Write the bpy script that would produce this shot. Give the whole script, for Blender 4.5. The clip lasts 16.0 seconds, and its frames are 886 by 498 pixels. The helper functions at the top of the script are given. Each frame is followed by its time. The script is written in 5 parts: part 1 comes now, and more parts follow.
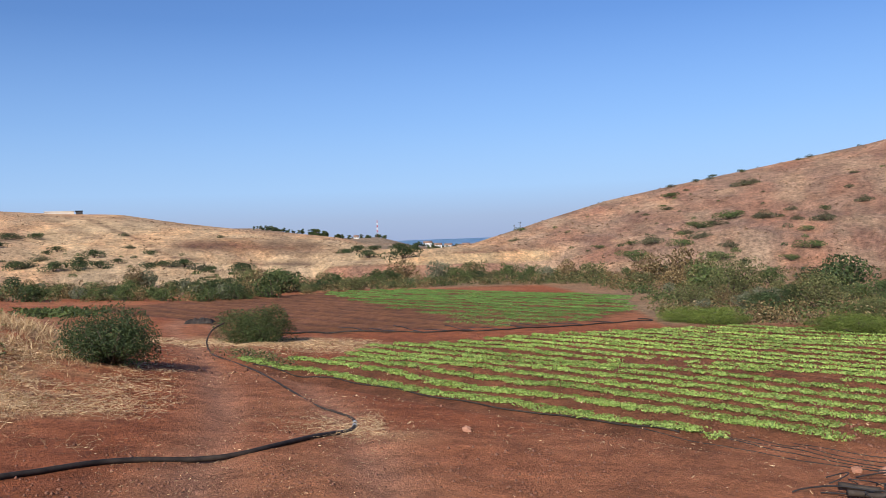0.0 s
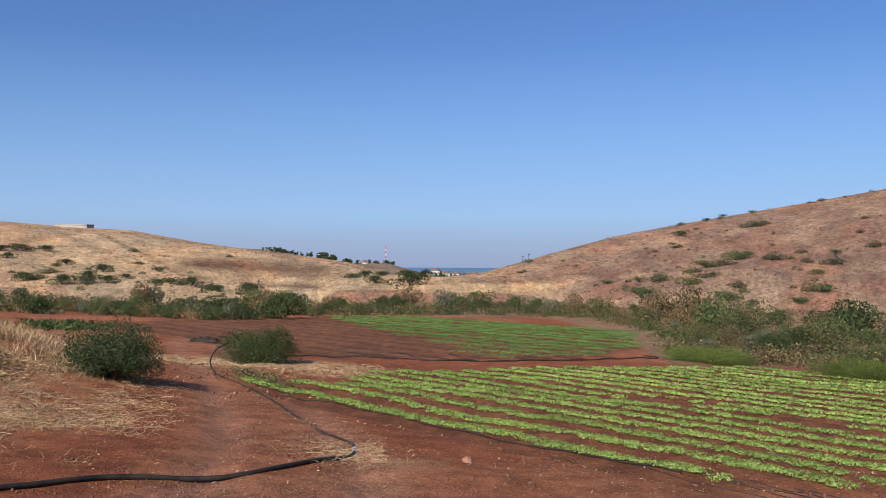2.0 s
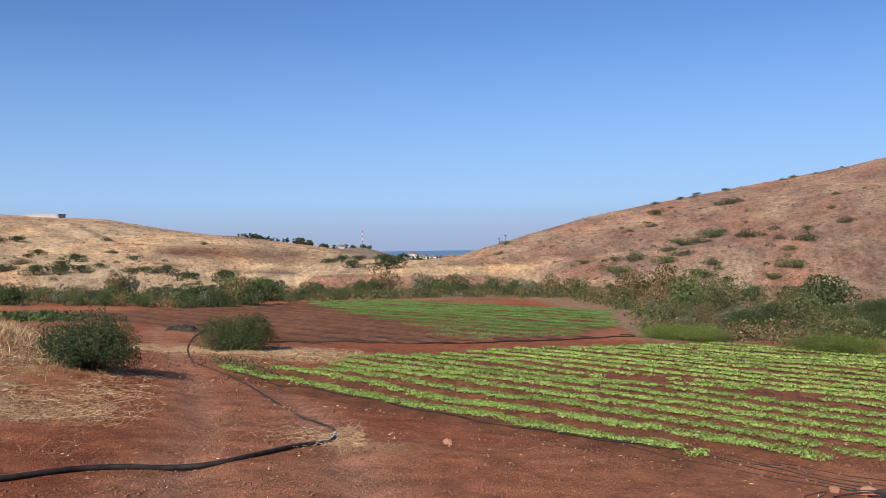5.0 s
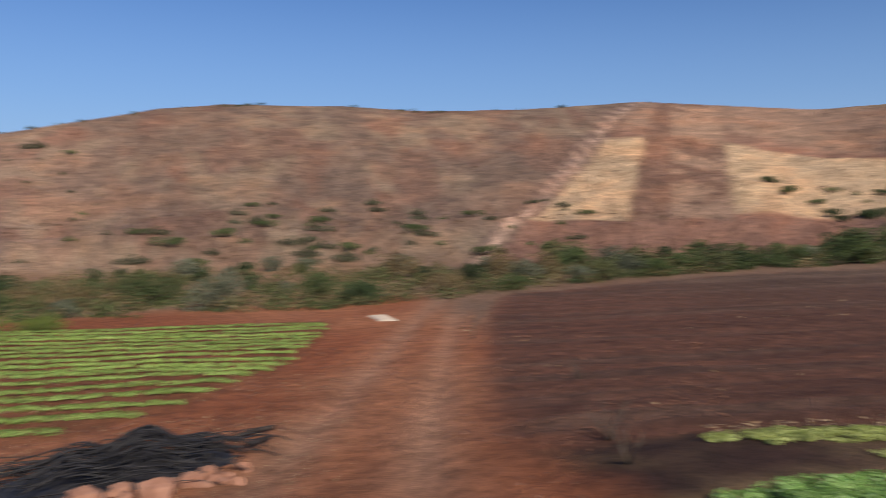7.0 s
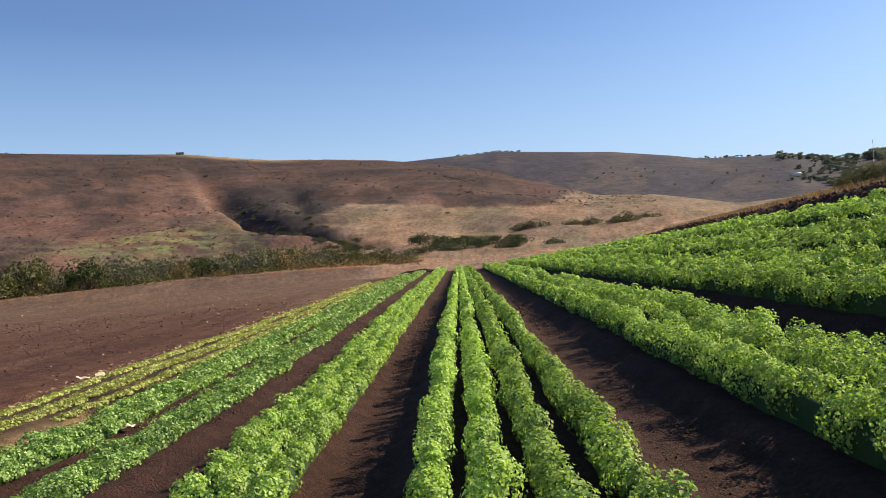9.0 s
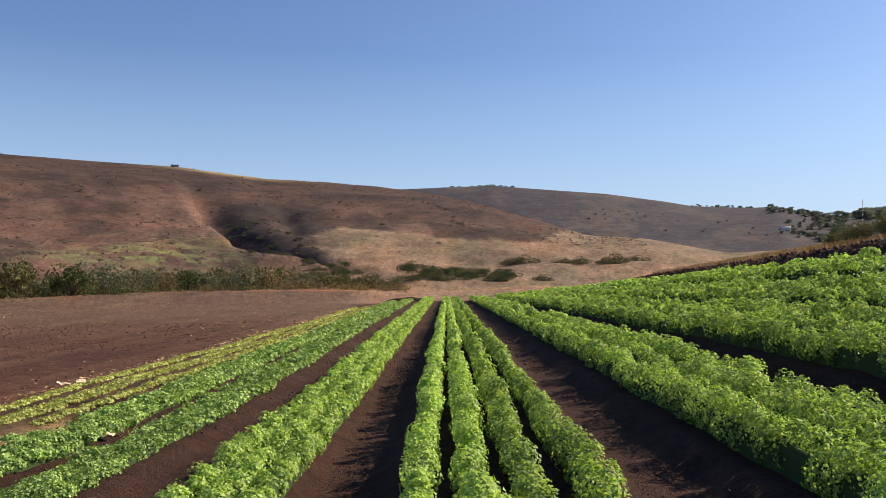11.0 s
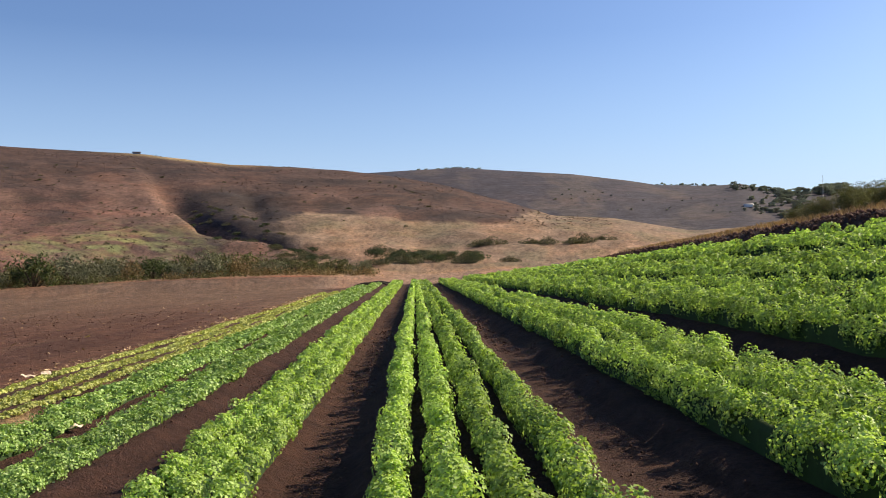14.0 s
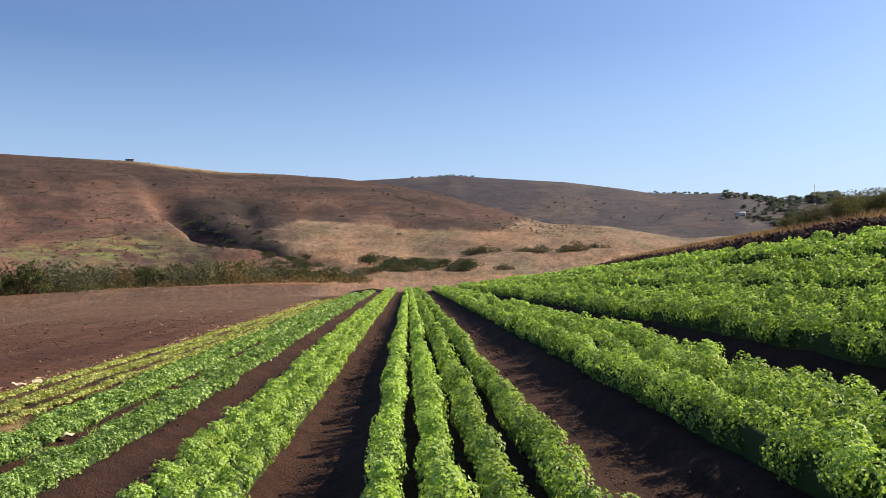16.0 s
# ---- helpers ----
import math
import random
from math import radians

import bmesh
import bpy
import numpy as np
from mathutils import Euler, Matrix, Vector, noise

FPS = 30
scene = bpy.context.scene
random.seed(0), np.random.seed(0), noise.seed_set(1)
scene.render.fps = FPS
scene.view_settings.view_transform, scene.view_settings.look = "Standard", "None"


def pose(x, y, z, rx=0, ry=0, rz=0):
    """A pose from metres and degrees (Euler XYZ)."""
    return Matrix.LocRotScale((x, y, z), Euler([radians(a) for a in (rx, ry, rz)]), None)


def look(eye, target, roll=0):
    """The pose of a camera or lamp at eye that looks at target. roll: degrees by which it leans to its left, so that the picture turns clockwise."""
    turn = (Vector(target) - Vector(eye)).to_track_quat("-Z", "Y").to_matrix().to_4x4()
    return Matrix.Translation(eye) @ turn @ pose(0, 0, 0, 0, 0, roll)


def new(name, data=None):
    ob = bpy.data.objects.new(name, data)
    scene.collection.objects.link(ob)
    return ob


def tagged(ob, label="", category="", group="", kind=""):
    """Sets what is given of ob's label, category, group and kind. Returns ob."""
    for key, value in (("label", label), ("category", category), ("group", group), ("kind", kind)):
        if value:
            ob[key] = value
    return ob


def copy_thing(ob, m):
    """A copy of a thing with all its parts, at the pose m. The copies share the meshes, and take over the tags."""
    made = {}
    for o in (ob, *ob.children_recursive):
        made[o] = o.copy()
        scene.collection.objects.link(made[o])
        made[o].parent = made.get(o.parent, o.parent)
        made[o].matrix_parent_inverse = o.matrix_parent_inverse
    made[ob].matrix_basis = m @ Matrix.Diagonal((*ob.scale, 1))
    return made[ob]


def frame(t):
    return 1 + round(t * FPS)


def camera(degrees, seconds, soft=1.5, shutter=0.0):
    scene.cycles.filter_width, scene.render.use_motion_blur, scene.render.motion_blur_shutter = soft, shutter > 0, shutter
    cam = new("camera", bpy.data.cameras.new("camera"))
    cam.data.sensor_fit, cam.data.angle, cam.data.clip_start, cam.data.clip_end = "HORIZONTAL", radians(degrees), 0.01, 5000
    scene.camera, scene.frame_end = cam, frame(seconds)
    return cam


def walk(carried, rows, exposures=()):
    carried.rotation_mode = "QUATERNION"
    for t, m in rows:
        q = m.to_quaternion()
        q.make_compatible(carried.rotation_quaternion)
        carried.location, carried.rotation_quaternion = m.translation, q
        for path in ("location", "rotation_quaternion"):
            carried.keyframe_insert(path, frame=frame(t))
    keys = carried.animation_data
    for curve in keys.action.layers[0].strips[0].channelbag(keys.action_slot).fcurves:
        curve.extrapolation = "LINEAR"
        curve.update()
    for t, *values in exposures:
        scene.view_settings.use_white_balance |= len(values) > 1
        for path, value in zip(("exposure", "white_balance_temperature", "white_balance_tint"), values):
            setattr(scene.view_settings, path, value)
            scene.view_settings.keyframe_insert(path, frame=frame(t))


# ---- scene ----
FOV = 55.36
ROWS = [  # seconds, yaw, pitch, roll
    (0, 0.55, -0.73, 2.12), (0.5, 3.41, 0.08, 0.32), (1, 2.16, 1.06, 0.16), (1.5, 1.54, 1.82, -0.01),
    (2, 1.09, 1.21, -0.24), (2.5, 0.96, 0.54, -0.16), (3, 1.4, 0, -0), (3.5, 1.49, -0.59, 0.31),
    (5.8, -1.15, 0.3, 1), (6, -1.22, 0.3, 1.07), (6.1, -2.3, 0.15, 1.05), (6.2, -4, -0.1, 1.05),
    (6.3, -6.4, -0.4, 1), (6.4, -10, -0.75, 0.97), (6.5, -15.16, -1.02, 0.96), (6.6, -21.33, -1.32, 1.16),
    (6.7, -28.82, -1.74, 0.92), (6.8, -34.71, -1.98, 0.78), (6.9, -44.72, -2.21, 0.8), (7, -56.17, -2.23, 0.63),
    (7.1, -67.75, -2.08, 0.55), (7.2, -79.4, -1.9, 0.66), (7.3, -91, -1.77, 0.82), (7.4, -102.3, -1.65, 0.85),
    (7.5, -112.3, -1.66, 0.67), (7.6, -119.67, -1.7, 0.46), (8, -134.81, -1.17, 1.53), (8.5, -135.71, -0.85, 4.04),
    (10.8, -136.1, 1.82, -0.26), (11, -136.45, 1.54, -0.25), (11.5, -137.54, 1.19, 0.03), (12, -138.8, 0.96, 0.27),
    (12.5, -139.52, 0.83, 0.72), (13, -139.41, 0.79, 1.13), (13.5, -138.69, 0.55, 0.81), (14, -138.61, 0.36, 0.9),
    (14.5, -139.08, 0.38, 0.95), (15, -139.24, 0.49, 0.78), (15.5, -139.2, 0.77, 0.75), (16, -139.06, 0.88, 0.85),
]
EYE = 1.45  # height of the eye over the ground where it stands
cam = camera(FOV, 16.0, soft=0.5, shutter=0.15)


def eye_at(t):
    """The eye sways a hand's width to the right while the turn comes to rest."""
    k = float(np.interp(t, [7.5, 8.0, 8.5, 8.7, 10.8], [0.0, 0.5, 1.0, 1.0, 0.0]))
    return -0.04 * k, -0.09 * k, EYE + 0.02 * k


walk(cam, [(t, pose(*eye_at(t), 90 + pitch, roll, yaw)) for t, yaw, pitch, roll in ROWS],
     exposures=[(0.0, 0.05, 6500, 10), (0.5, -0.03, 6500, 10), (1.0, 0.04, 6500, 10), (1.5, -0.2, 6500, 10), (2.5, -0.08, 6500, 10), (3.5, -0.08, 6500, 10), (6.4, 0.03, 6500, 10), (7.0, -0.3, 6600, 10), (7.5, 0.05, 7000, 10), (8.0, 0.45, 7600, 12), (8.5, 0.38, 7700, 10), (11.0, 0.25, 8000, 12), (12.5, 0.36, 8000, 12), (16.0, 0.36, 8000, 12)])

# ---- light ----
SUN_AZ, SUN_EL = 156.0, 34.0  # degrees, anticlockwise from +y; height
world = bpy.data.worlds.new("world")
scene.world = world
world.use_nodes = True
wn = world.node_tree.nodes
sky = wn.new("ShaderNodeTexSky")
sky.sky_type, sky.sun_disc = "NISHITA", False
sky.sun_elevation, sky.sun_rotation = radians(SUN_EL), radians(-SUN_AZ)
sky.altitude, sky.air_density, sky.dust_density, sky.ozone_density = 0, 1.0, 1.0, 2.5
# the white balance of the picture on the sky, and the layer of sea haze along the whole horizon
wl = world.node_tree.links
tint = wn.new("ShaderNodeMix")
tint.data_type, tint.blend_type = "RGBA", "MULTIPLY"
tint.inputs[0].default_value, tint.inputs[7].default_value = 1.0, (0.68, 0.93, 1.36, 1)
wl.new(sky.outputs[0], tint.inputs[6])
coord, split, height = wn.new("ShaderNodeTexCoord"), wn.new("ShaderNodeSeparateXYZ"), wn.new("ShaderNodeMapRange")
wl.new(coord.outputs["Generated"], split.inputs[0])
wl.new(split.outputs[2], height.inputs[0])
height.inputs[1].default_value, height.inputs[2].default_value = 0.0, 0.25
shade = wn.new("ShaderNodeValToRGB")
for e, (p, c) in zip([shade.color_ramp.elements.new(q) for q in (0.1, 0.2, 0.5)], ((0.1, (0.42, 0.53, 0.79, 0.8)), (0.24, (0.44, 0.66, 1.04, 0.65)), (0.55, (0.38, 0.61, 1.02, 0.35)))):
    e.position, e.color = p, c
shade.color_ramp.elements[0].color = (0.40, 0.49, 0.74, 0.85)
shade.color_ramp.elements[-1].color = (0.34, 0.56, 0.98, 0.0)
wl.new(height.outputs[0], shade.inputs[0])
lift = wn.new("ShaderNodeMix")
lift.data_type, lift.blend_type = "RGBA", "MULTIPLY"
lift.inputs[0].default_value, lift.inputs[7].default_value = 1.0, (10, 10, 10, 1)
wl.new(shade.outputs[0], lift.inputs[6])
haze = wn.new("ShaderNodeMix")
haze.data_type = "RGBA"
wl.new(shade.outputs[1], haze.inputs[0])
wl.new(tint.outputs[2], haze.inputs[6])
wl.new(lift.outputs[2], haze.inputs[7])
wl.new(haze.outputs[2], wn["Background"].inputs[0])
wn["Background"].inputs[1].default_value = 0.095
sun = new("sun", bpy.data.lights.new("sun", "SUN"))
sun.data.energy, sun.data.angle, sun.data.color = 6.4, radians(0.53), (1.0, 0.93, 0.82)
az_, el_ = radians(SUN_AZ), radians(SUN_EL)
sun.matrix_world = look((0, 0, 40), Vector((0, 0, 40)) - Vector((-math.sin(az_) * math.cos(el_), math.cos(az_) * math.cos(el_), math.sin(el_))))

# ---- materials ----
def material(name):
    m = bpy.data.materials.new(name)
    m.use_nodes = True
    nt = m.node_tree
    return m, nt, nt.nodes["Principled BSDF"]


def node(nt, kind, **inputs):
    n = nt.nodes.new(kind)
    for k, v in inputs.items():
        n.inputs[k.replace("_", " ")].default_value = v
    return n


def noise_at(nt, scale, detail=4.0, rough=0.6, coords=None):
    n = node(nt, "ShaderNodeTexNoise", Scale=scale, Detail=detail, Roughness=rough)
    if coords is None:
        coords = nt.nodes.new("ShaderNodeNewGeometry").outputs["Position"]
    nt.links.new(coords, n.inputs["Vector"])
    return n.outputs["Fac"]


def ramp(nt, fac, *stops):
    r = nt.nodes.new("ShaderNodeValToRGB")
    while len(r.color_ramp.elements) < len(stops):
        r.color_ramp.elements.new(0.5)
    for e, (p, c) in zip(r.color_ramp.elements, stops):
        e.position, e.color = p, (c if len(c) == 4 else (*c, 1))
    nt.links.new(fac, r.inputs[0])
    return r.outputs[0]


def mix(nt, kind, fac, a, b):
    m = nt.nodes.new("ShaderNodeMix")
    m.data_type, m.blend_type = "RGBA", kind
    for sock, v in ((m.inputs[0], fac), (m.inputs[6], a), (m.inputs[7], b)):
        if isinstance(v, (int, float)):
            sock.default_value = v
        elif isinstance(v, tuple):
            sock.default_value = (*v, 1)
        else:
            nt.links.new(v, sock)
    return m.outputs[2]


def bump(nt, bsdf, height, strength, distance):
    b = node(nt, "ShaderNodeBump", Strength=strength, Distance=distance)
    nt.links.new(height, b.inputs["Height"])
    nt.links.new(b.outputs[0], bsdf.inputs["Normal"])
    return b


def grey(v):
    return (v, v, v)


def soil_material():
    """Ground cover: the colour of each stretch comes from the sheet, grain and clods from here."""
    m, nt, b = material("ground_cover")
    cover = nt.nodes.new("ShaderNodeVertexColor")
    cover.layer_name = "cover"
    wild = cover.outputs["Alpha"]
    grain = nt.nodes.new("ShaderNodeAttribute")
    grain.attribute_name = "grain"
    lie = grain.outputs["Vector"]
    tuft = ramp(nt, noise_at(nt, 1.5, 6, 0.75, lie), (0.38, grey(0.55)), (0.48, grey(0.98)), (0.63, grey(1.3)))
    clump = ramp(nt, noise_at(nt, 0.33, 5, 0.7, lie), (0.36, grey(0.72)), (0.62, grey(1.22)))
    big = ramp(nt, noise_at(nt, 0.22, 6, 0.65), (0.3, grey(0.80)), (0.7, grey(1.18)))
    mid = ramp(nt, noise_at(nt, 2.3, 5, 0.7), (0.38, grey(0.72)), (0.62, grey(1.26)))
    fine = ramp(nt, noise_at(nt, 22, 6, 0.8), (0.38, grey(0.6)), (0.62, grey(1.38)))
    hue = ramp(nt, noise_at(nt, 0.09, 6, 0.7, lie), (0.38, (0.82, 0.86, 0.90)), (0.5, (1.0, 1.0, 1.0)), (0.62, (1.25, 1.10, 1.0)))
    c = mix(nt, "MULTIPLY", wild, cover.outputs[0], hue)
    c = mix(nt, "MULTIPLY", 1.0, c, big)
    c = mix(nt, "MULTIPLY", 1.0, c, mid)
    c = mix(nt, "MULTIPLY", wild, c, tuft)
    c = mix(nt, "MULTIPLY", wild, c, clump)
    c = mix(nt, "MULTIPLY", 0.8, c, fine)
    nt.links.new(c, b.inputs["Base Color"])
    b.inputs["Roughness"].default_value = 0.95
    b.inputs["Specular IOR Level"].default_value = 0.15
    h = mix(nt, "ADD", 1.0, noise_at(nt, 5, 6, 0.7), noise_at(nt, 38, 4, 0.7))
    bump(nt, b, h, 1.0, 0.06)
    return m


def leaf_material(name, dark, light, through_light=0.35, rough=0.45, island=True, tips=None, gloss=0.3):
    m, nt, b = material(name)
    if island:
        rnd = nt.nodes.new("ShaderNodeNewGeometry").outputs["Random Per Island"]
    else:
        rnd = nt.nodes.new("ShaderNodeObjectInfo").outputs["Random"]
    stops = [(0.0, dark), (0.85, light)]
    if tips:
        stops.append((0.97, tips))
    c = ramp(nt, rnd, *stops)
    patch = ramp(nt, noise_at(nt, 1.3, 3, 0.6), (0.3, grey(0.78)), (0.7, grey(1.18)))
    c = mix(nt, "MULTIPLY", 1.0, c, patch)
    tone = ramp(nt, nt.nodes.new("ShaderNodeObjectInfo").outputs["Random"], (0.0, grey(0.8)), (1.0, grey(1.15)))
    c = mix(nt, "MULTIPLY", 1.0, c, tone)
    nt.links.new(c, b.inputs["Base Color"])
    b.inputs["Roughness"].default_value = rough
    b.inputs["Specular IOR Level"].default_value = gloss
    t = nt.nodes.new("ShaderNodeBsdfTranslucent")
    nt.links.new(mix(nt, "MULTIPLY", 1.0, c, (1.15, 1.2, 0.6)), t.inputs[0])
    s = nt.nodes.new("ShaderNodeMixShader")
    s.inputs[0].default_value = through_light
    nt.links.new(b.outputs[0], s.inputs[1])
    nt.links.new(t.outputs[0], s.inputs[2])
    nt.links.new(s.outputs[0], nt.nodes["Material Output"].inputs[0])
    return m


def plain(name, a, b_, rough=0.8, scale=3.0, bumps=0.0, metal=0.0, fine=25.0):
    m, nt, b = material(name)
    c = ramp(nt, noise_at(nt, scale, 5, 0.65), (0.3, a), (0.7, b_))
    c = mix(nt, "MULTIPLY", 0.6, c, ramp(nt, noise_at(nt, fine, 4, 0.7), (0.3, grey(0.7)), (0.7, grey(1.2))))
    nt.links.new(c, b.inputs["Base Color"])
    b.inputs["Roughness"].default_value, b.inputs["Metallic"].default_value = rough, metal
    b.inputs["Specular IOR Level"].default_value = 0.2
    if bumps:
        bump(nt, b, noise_at(nt, fine, 5, 0.7), bumps, 0.02)
    return m


SOIL = soil_material()
CELERY = leaf_material("celery_leaf", (0.178, 0.295, 0.068), (0.44, 0.61, 0.185), 0.40, 0.5, tips=(0.48, 0.64, 0.23), gloss=0.2)
HERB = leaf_material("herb_leaf", (0.12, 0.23, 0.05), (0.33, 0.48, 0.16), 0.28, 0.5, tips=(0.44, 0.56, 0.26), gloss=0.16)
YELLOWED = leaf_material("yellowed_leaf", (0.30, 0.34, 0.09), (0.58, 0.61, 0.22), 0.3, 0.6)
LETTUCE = leaf_material("lettuce_leaf", (0.15, 0.25, 0.055), (0.42, 0.54, 0.15), 0.35, 0.5)
SEEDLING = leaf_material("seedling_leaf", (0.075, 0.15, 0.035), (0.19, 0.31, 0.08), 0.3, 0.5)
# shade inside the crop rows, put into a near-black green
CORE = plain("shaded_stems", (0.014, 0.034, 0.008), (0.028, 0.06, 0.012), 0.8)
SHRUB_DARK = leaf_material("dark_shrub_leaf", (0.02, 0.035, 0.014), (0.07, 0.10, 0.035), 0.2, 0.6)
SHRUB_GREEN = leaf_material("green_shrub_leaf", (0.034, 0.052, 0.018), (0.115, 0.15, 0.05), 0.22, 0.65)
SHRUB_SAGE = leaf_material("grey_sage_leaf", (0.07, 0.078, 0.05), (0.22, 0.225, 0.15), 0.2, 0.8)
SHRUB_DRY = leaf_material("dry_shrub_leaf", (0.09, 0.06, 0.03), (0.27, 0.19, 0.09), 0.2, 0.8, tips=(0.38, 0.31, 0.18))
SHRUB_OLIVE = leaf_material("olive_shrub_leaf", (0.05, 0.055, 0.02), (0.16, 0.165, 0.065), 0.2, 0.7, tips=(0.25, 0.235, 0.11))
SHRUB_SCRUB = leaf_material("grey_scrub_leaf", (0.042, 0.045, 0.027), (0.135, 0.135, 0.075), 0.2, 0.8)
DRY_BANK = leaf_material("bank_grass", (0.16, 0.10, 0.06), (0.40, 0.27, 0.15), 0.15, 0.9)
FRESH = leaf_material("fresh_green_leaf", (0.06, 0.09, 0.018), (0.19, 0.24, 0.05), 0.25, 0.6)
# far trees: distance haze painted into the leaf colour as pale grey-green
HAZY = leaf_material("hazed_tree_leaf", (0.13, 0.15, 0.14), (0.25, 0.28, 0.27), 0.3, 0.9)
BEIGE = plain("sun_bleached_wall", (0.50, 0.44, 0.37), (0.62, 0.57, 0.50), 0.85, 0.6)
DARK_END = plain("dark_end_wall", (0.03, 0.03, 0.032), (0.06, 0.06, 0.065), 0.7, 0.6)
STRAW = leaf_material("straw", (0.30, 0.165, 0.085), (0.68, 0.49, 0.29), 0.2, 0.7)
BARK = plain("bark", (0.06, 0.045, 0.035), (0.16, 0.12, 0.09), 0.9, 8, 0.5)
PIPE = plain("black_pipe", (0.012, 0.010, 0.009), (0.06, 0.045, 0.036), 0.65, 6, 0.1)
TAPE = plain("drip_tape", (0.010, 0.009, 0.009), (0.05, 0.045, 0.045), 0.5, 9)
STONE = plain("red_clod", (0.26, 0.115, 0.07), (0.40, 0.21, 0.14), 0.95, 5, 0.6)
DARK_CLOD = plain("bed_soil_clod", (0.065, 0.033, 0.024), (0.15, 0.078, 0.056), 0.95, 6, 0.5)
CLOD = plain("soil_clod", (0.13, 0.06, 0.038), (0.28, 0.13, 0.085), 0.95, 6, 0.5)
WALL_WHITE = plain("weathered_white_wall", (0.62, 0.60, 0.56), (0.78, 0.77, 0.74), 0.8, 0.6)
WALL_GREY = plain("grey_panel", (0.16, 0.17, 0.19), (0.25, 0.26, 0.28), 0.7, 0.6)
ROOF = plain("roofing", (0.20, 0.12, 0.09), (0.32, 0.20, 0.15), 0.8, 1.2)
RED_PAINT = plain("red_mast_paint", (0.45, 0.05, 0.04), (0.55, 0.08, 0.06), 0.6, 0.5)
WHITE_PAINT = plain("white_mast_paint", (0.75, 0.75, 0.75), (0.85, 0.85, 0.85), 0.6, 0.5)
STEEL = plain("galvanised_steel", (0.30, 0.31, 0.32), (0.45, 0.46, 0.47), 0.5, 0.5, 0, 0.6)
CARD = plain("pale_cardboard", (0.55, 0.42, 0.30), (0.70, 0.56, 0.42), 0.9, 6)


def water_material():
    m, nt, b = material("sea_water")
    c = ramp(nt, noise_at(nt, 0.004, 4), (0.3, (0.07, 0.13, 0.20)), (0.7, (0.10, 0.17, 0.24)))
    nt.links.new(c, b.inputs["Base Color"])
    b.inputs["Roughness"].default_value = 0.35
    bump(nt, b, noise_at(nt, 0.15, 5), 0.6, 1.5)
    return m


WATER = water_material()

# ---- ground: one sheet, laid out along the crop rows (s to their right, l along them) ----
ROW_AZ = radians(-136.7)
U = (-math.sin(ROW_AZ), math.cos(ROW_AZ))
R = (U[1], -U[0])
BED = 2.1          # from furrow to furrow
FURROWS = (-7.62, -5.2, -3.9, -2.33, -0.76, 1.55, 3.72, 5.82, 7.92, 10.02)  # their middles
BED_START, BED_END = 2.3, 75.0


def rows_of(x, y):
    return x * R[0] + y * R[1], x * U[0] + y * U[1]


def place(s, l):
    return s * R[0] + l * U[0], s * R[1] + l * U[1]


def polar(az, d):
    a = np.radians(az)
    return -np.sin(a) * d, np.cos(a) * d


def step(a, b, v):
    t = np.clip((v - a) / (b - a), 0, 1)
    return t * t * (3 - 2 * t)


def bell(v, w):
    return np.exp(-(v / w) ** 2)


def lattice(ix, iy, seed):
    h = (ix.astype(np.int64) * 374761393 + iy.astype(np.int64) * 668265263 + seed * 1442695041) & 0xFFFFFFFF
    h = ((h ^ (h >> 13)) * 1274126177) & 0xFFFFFFFF
    return ((h ^ (h >> 16)) & 0xFFFF) / 65535.0


def vnoise(x, y, seed=0):
    x, y = np.asarray(x, float), np.asarray(y, float)
    ix, iy = np.floor(x), np.floor(y)
    fx, fy = x - ix, y - iy
    fx, fy = fx * fx * (3 - 2 * fx), fy * fy * (3 - 2 * fy)
    a, b = lattice(ix, iy, seed), lattice(ix + 1, iy, seed)
    c, d = lattice(ix, iy + 1, seed), lattice(ix + 1, iy + 1, seed)
    return (a + (b - a) * fx) * (1 - fy) + (c + (d - c) * fx) * fy


def fbm(x, y, octaves=4, seed=0):
    v, amp, tot = 0.0, 1.0, 0.0
    for k in range(octaves):
        v = v + amp * vnoise(x * 2 ** k, y * 2 ** k, seed + 17 * k)
        tot += amp
        amp *= 0.55
    return v / tot


# crest of the hills round the valley: bearing, height in degrees, foot and crest distance
HILL_SEA = [(60, 4.5, 60, 260), (40, 3.0, 95, 330), (29, 2.65, 92, 330), (25, 2.38, 90, 330), (21.4, 2.25, 90, 320),
            (17.6, 1.58, 90, 300), (13, 0.94, 96, 300), (9.9, 0.62, 104, 290), (7.7, 0.32, 108, 280), (6.1, -0.06, 110, 270),
            (4.6, -0.62, 112, 250), (3, -0.85, 112, 220), (0.5, -0.62, 112, 240)]
HILL_EAST = [(-1.5, -0.42, 112, 260), (-4.2, 0.34, 108, 250), (-6.8, 1.10, 104, 240), (-10.5, 2.10, 98, 240), (-14.7, 2.87, 92, 240),
             (-21, 3.9, 84, 240), (-26.3, 4.75, 80, 240), (-31.2, 5.75, 76, 245), (-37.6, 7.02, 76, 250), (-41.6, 7.42, 76, 255),
             (-49.3, 7.40, 78, 260), (-55.3, 7.05, 80, 265), (-62, 7.08, 82, 275), (-69.3, 7.34, 84, 290), (-73.9, 6.91, 88, 310)]
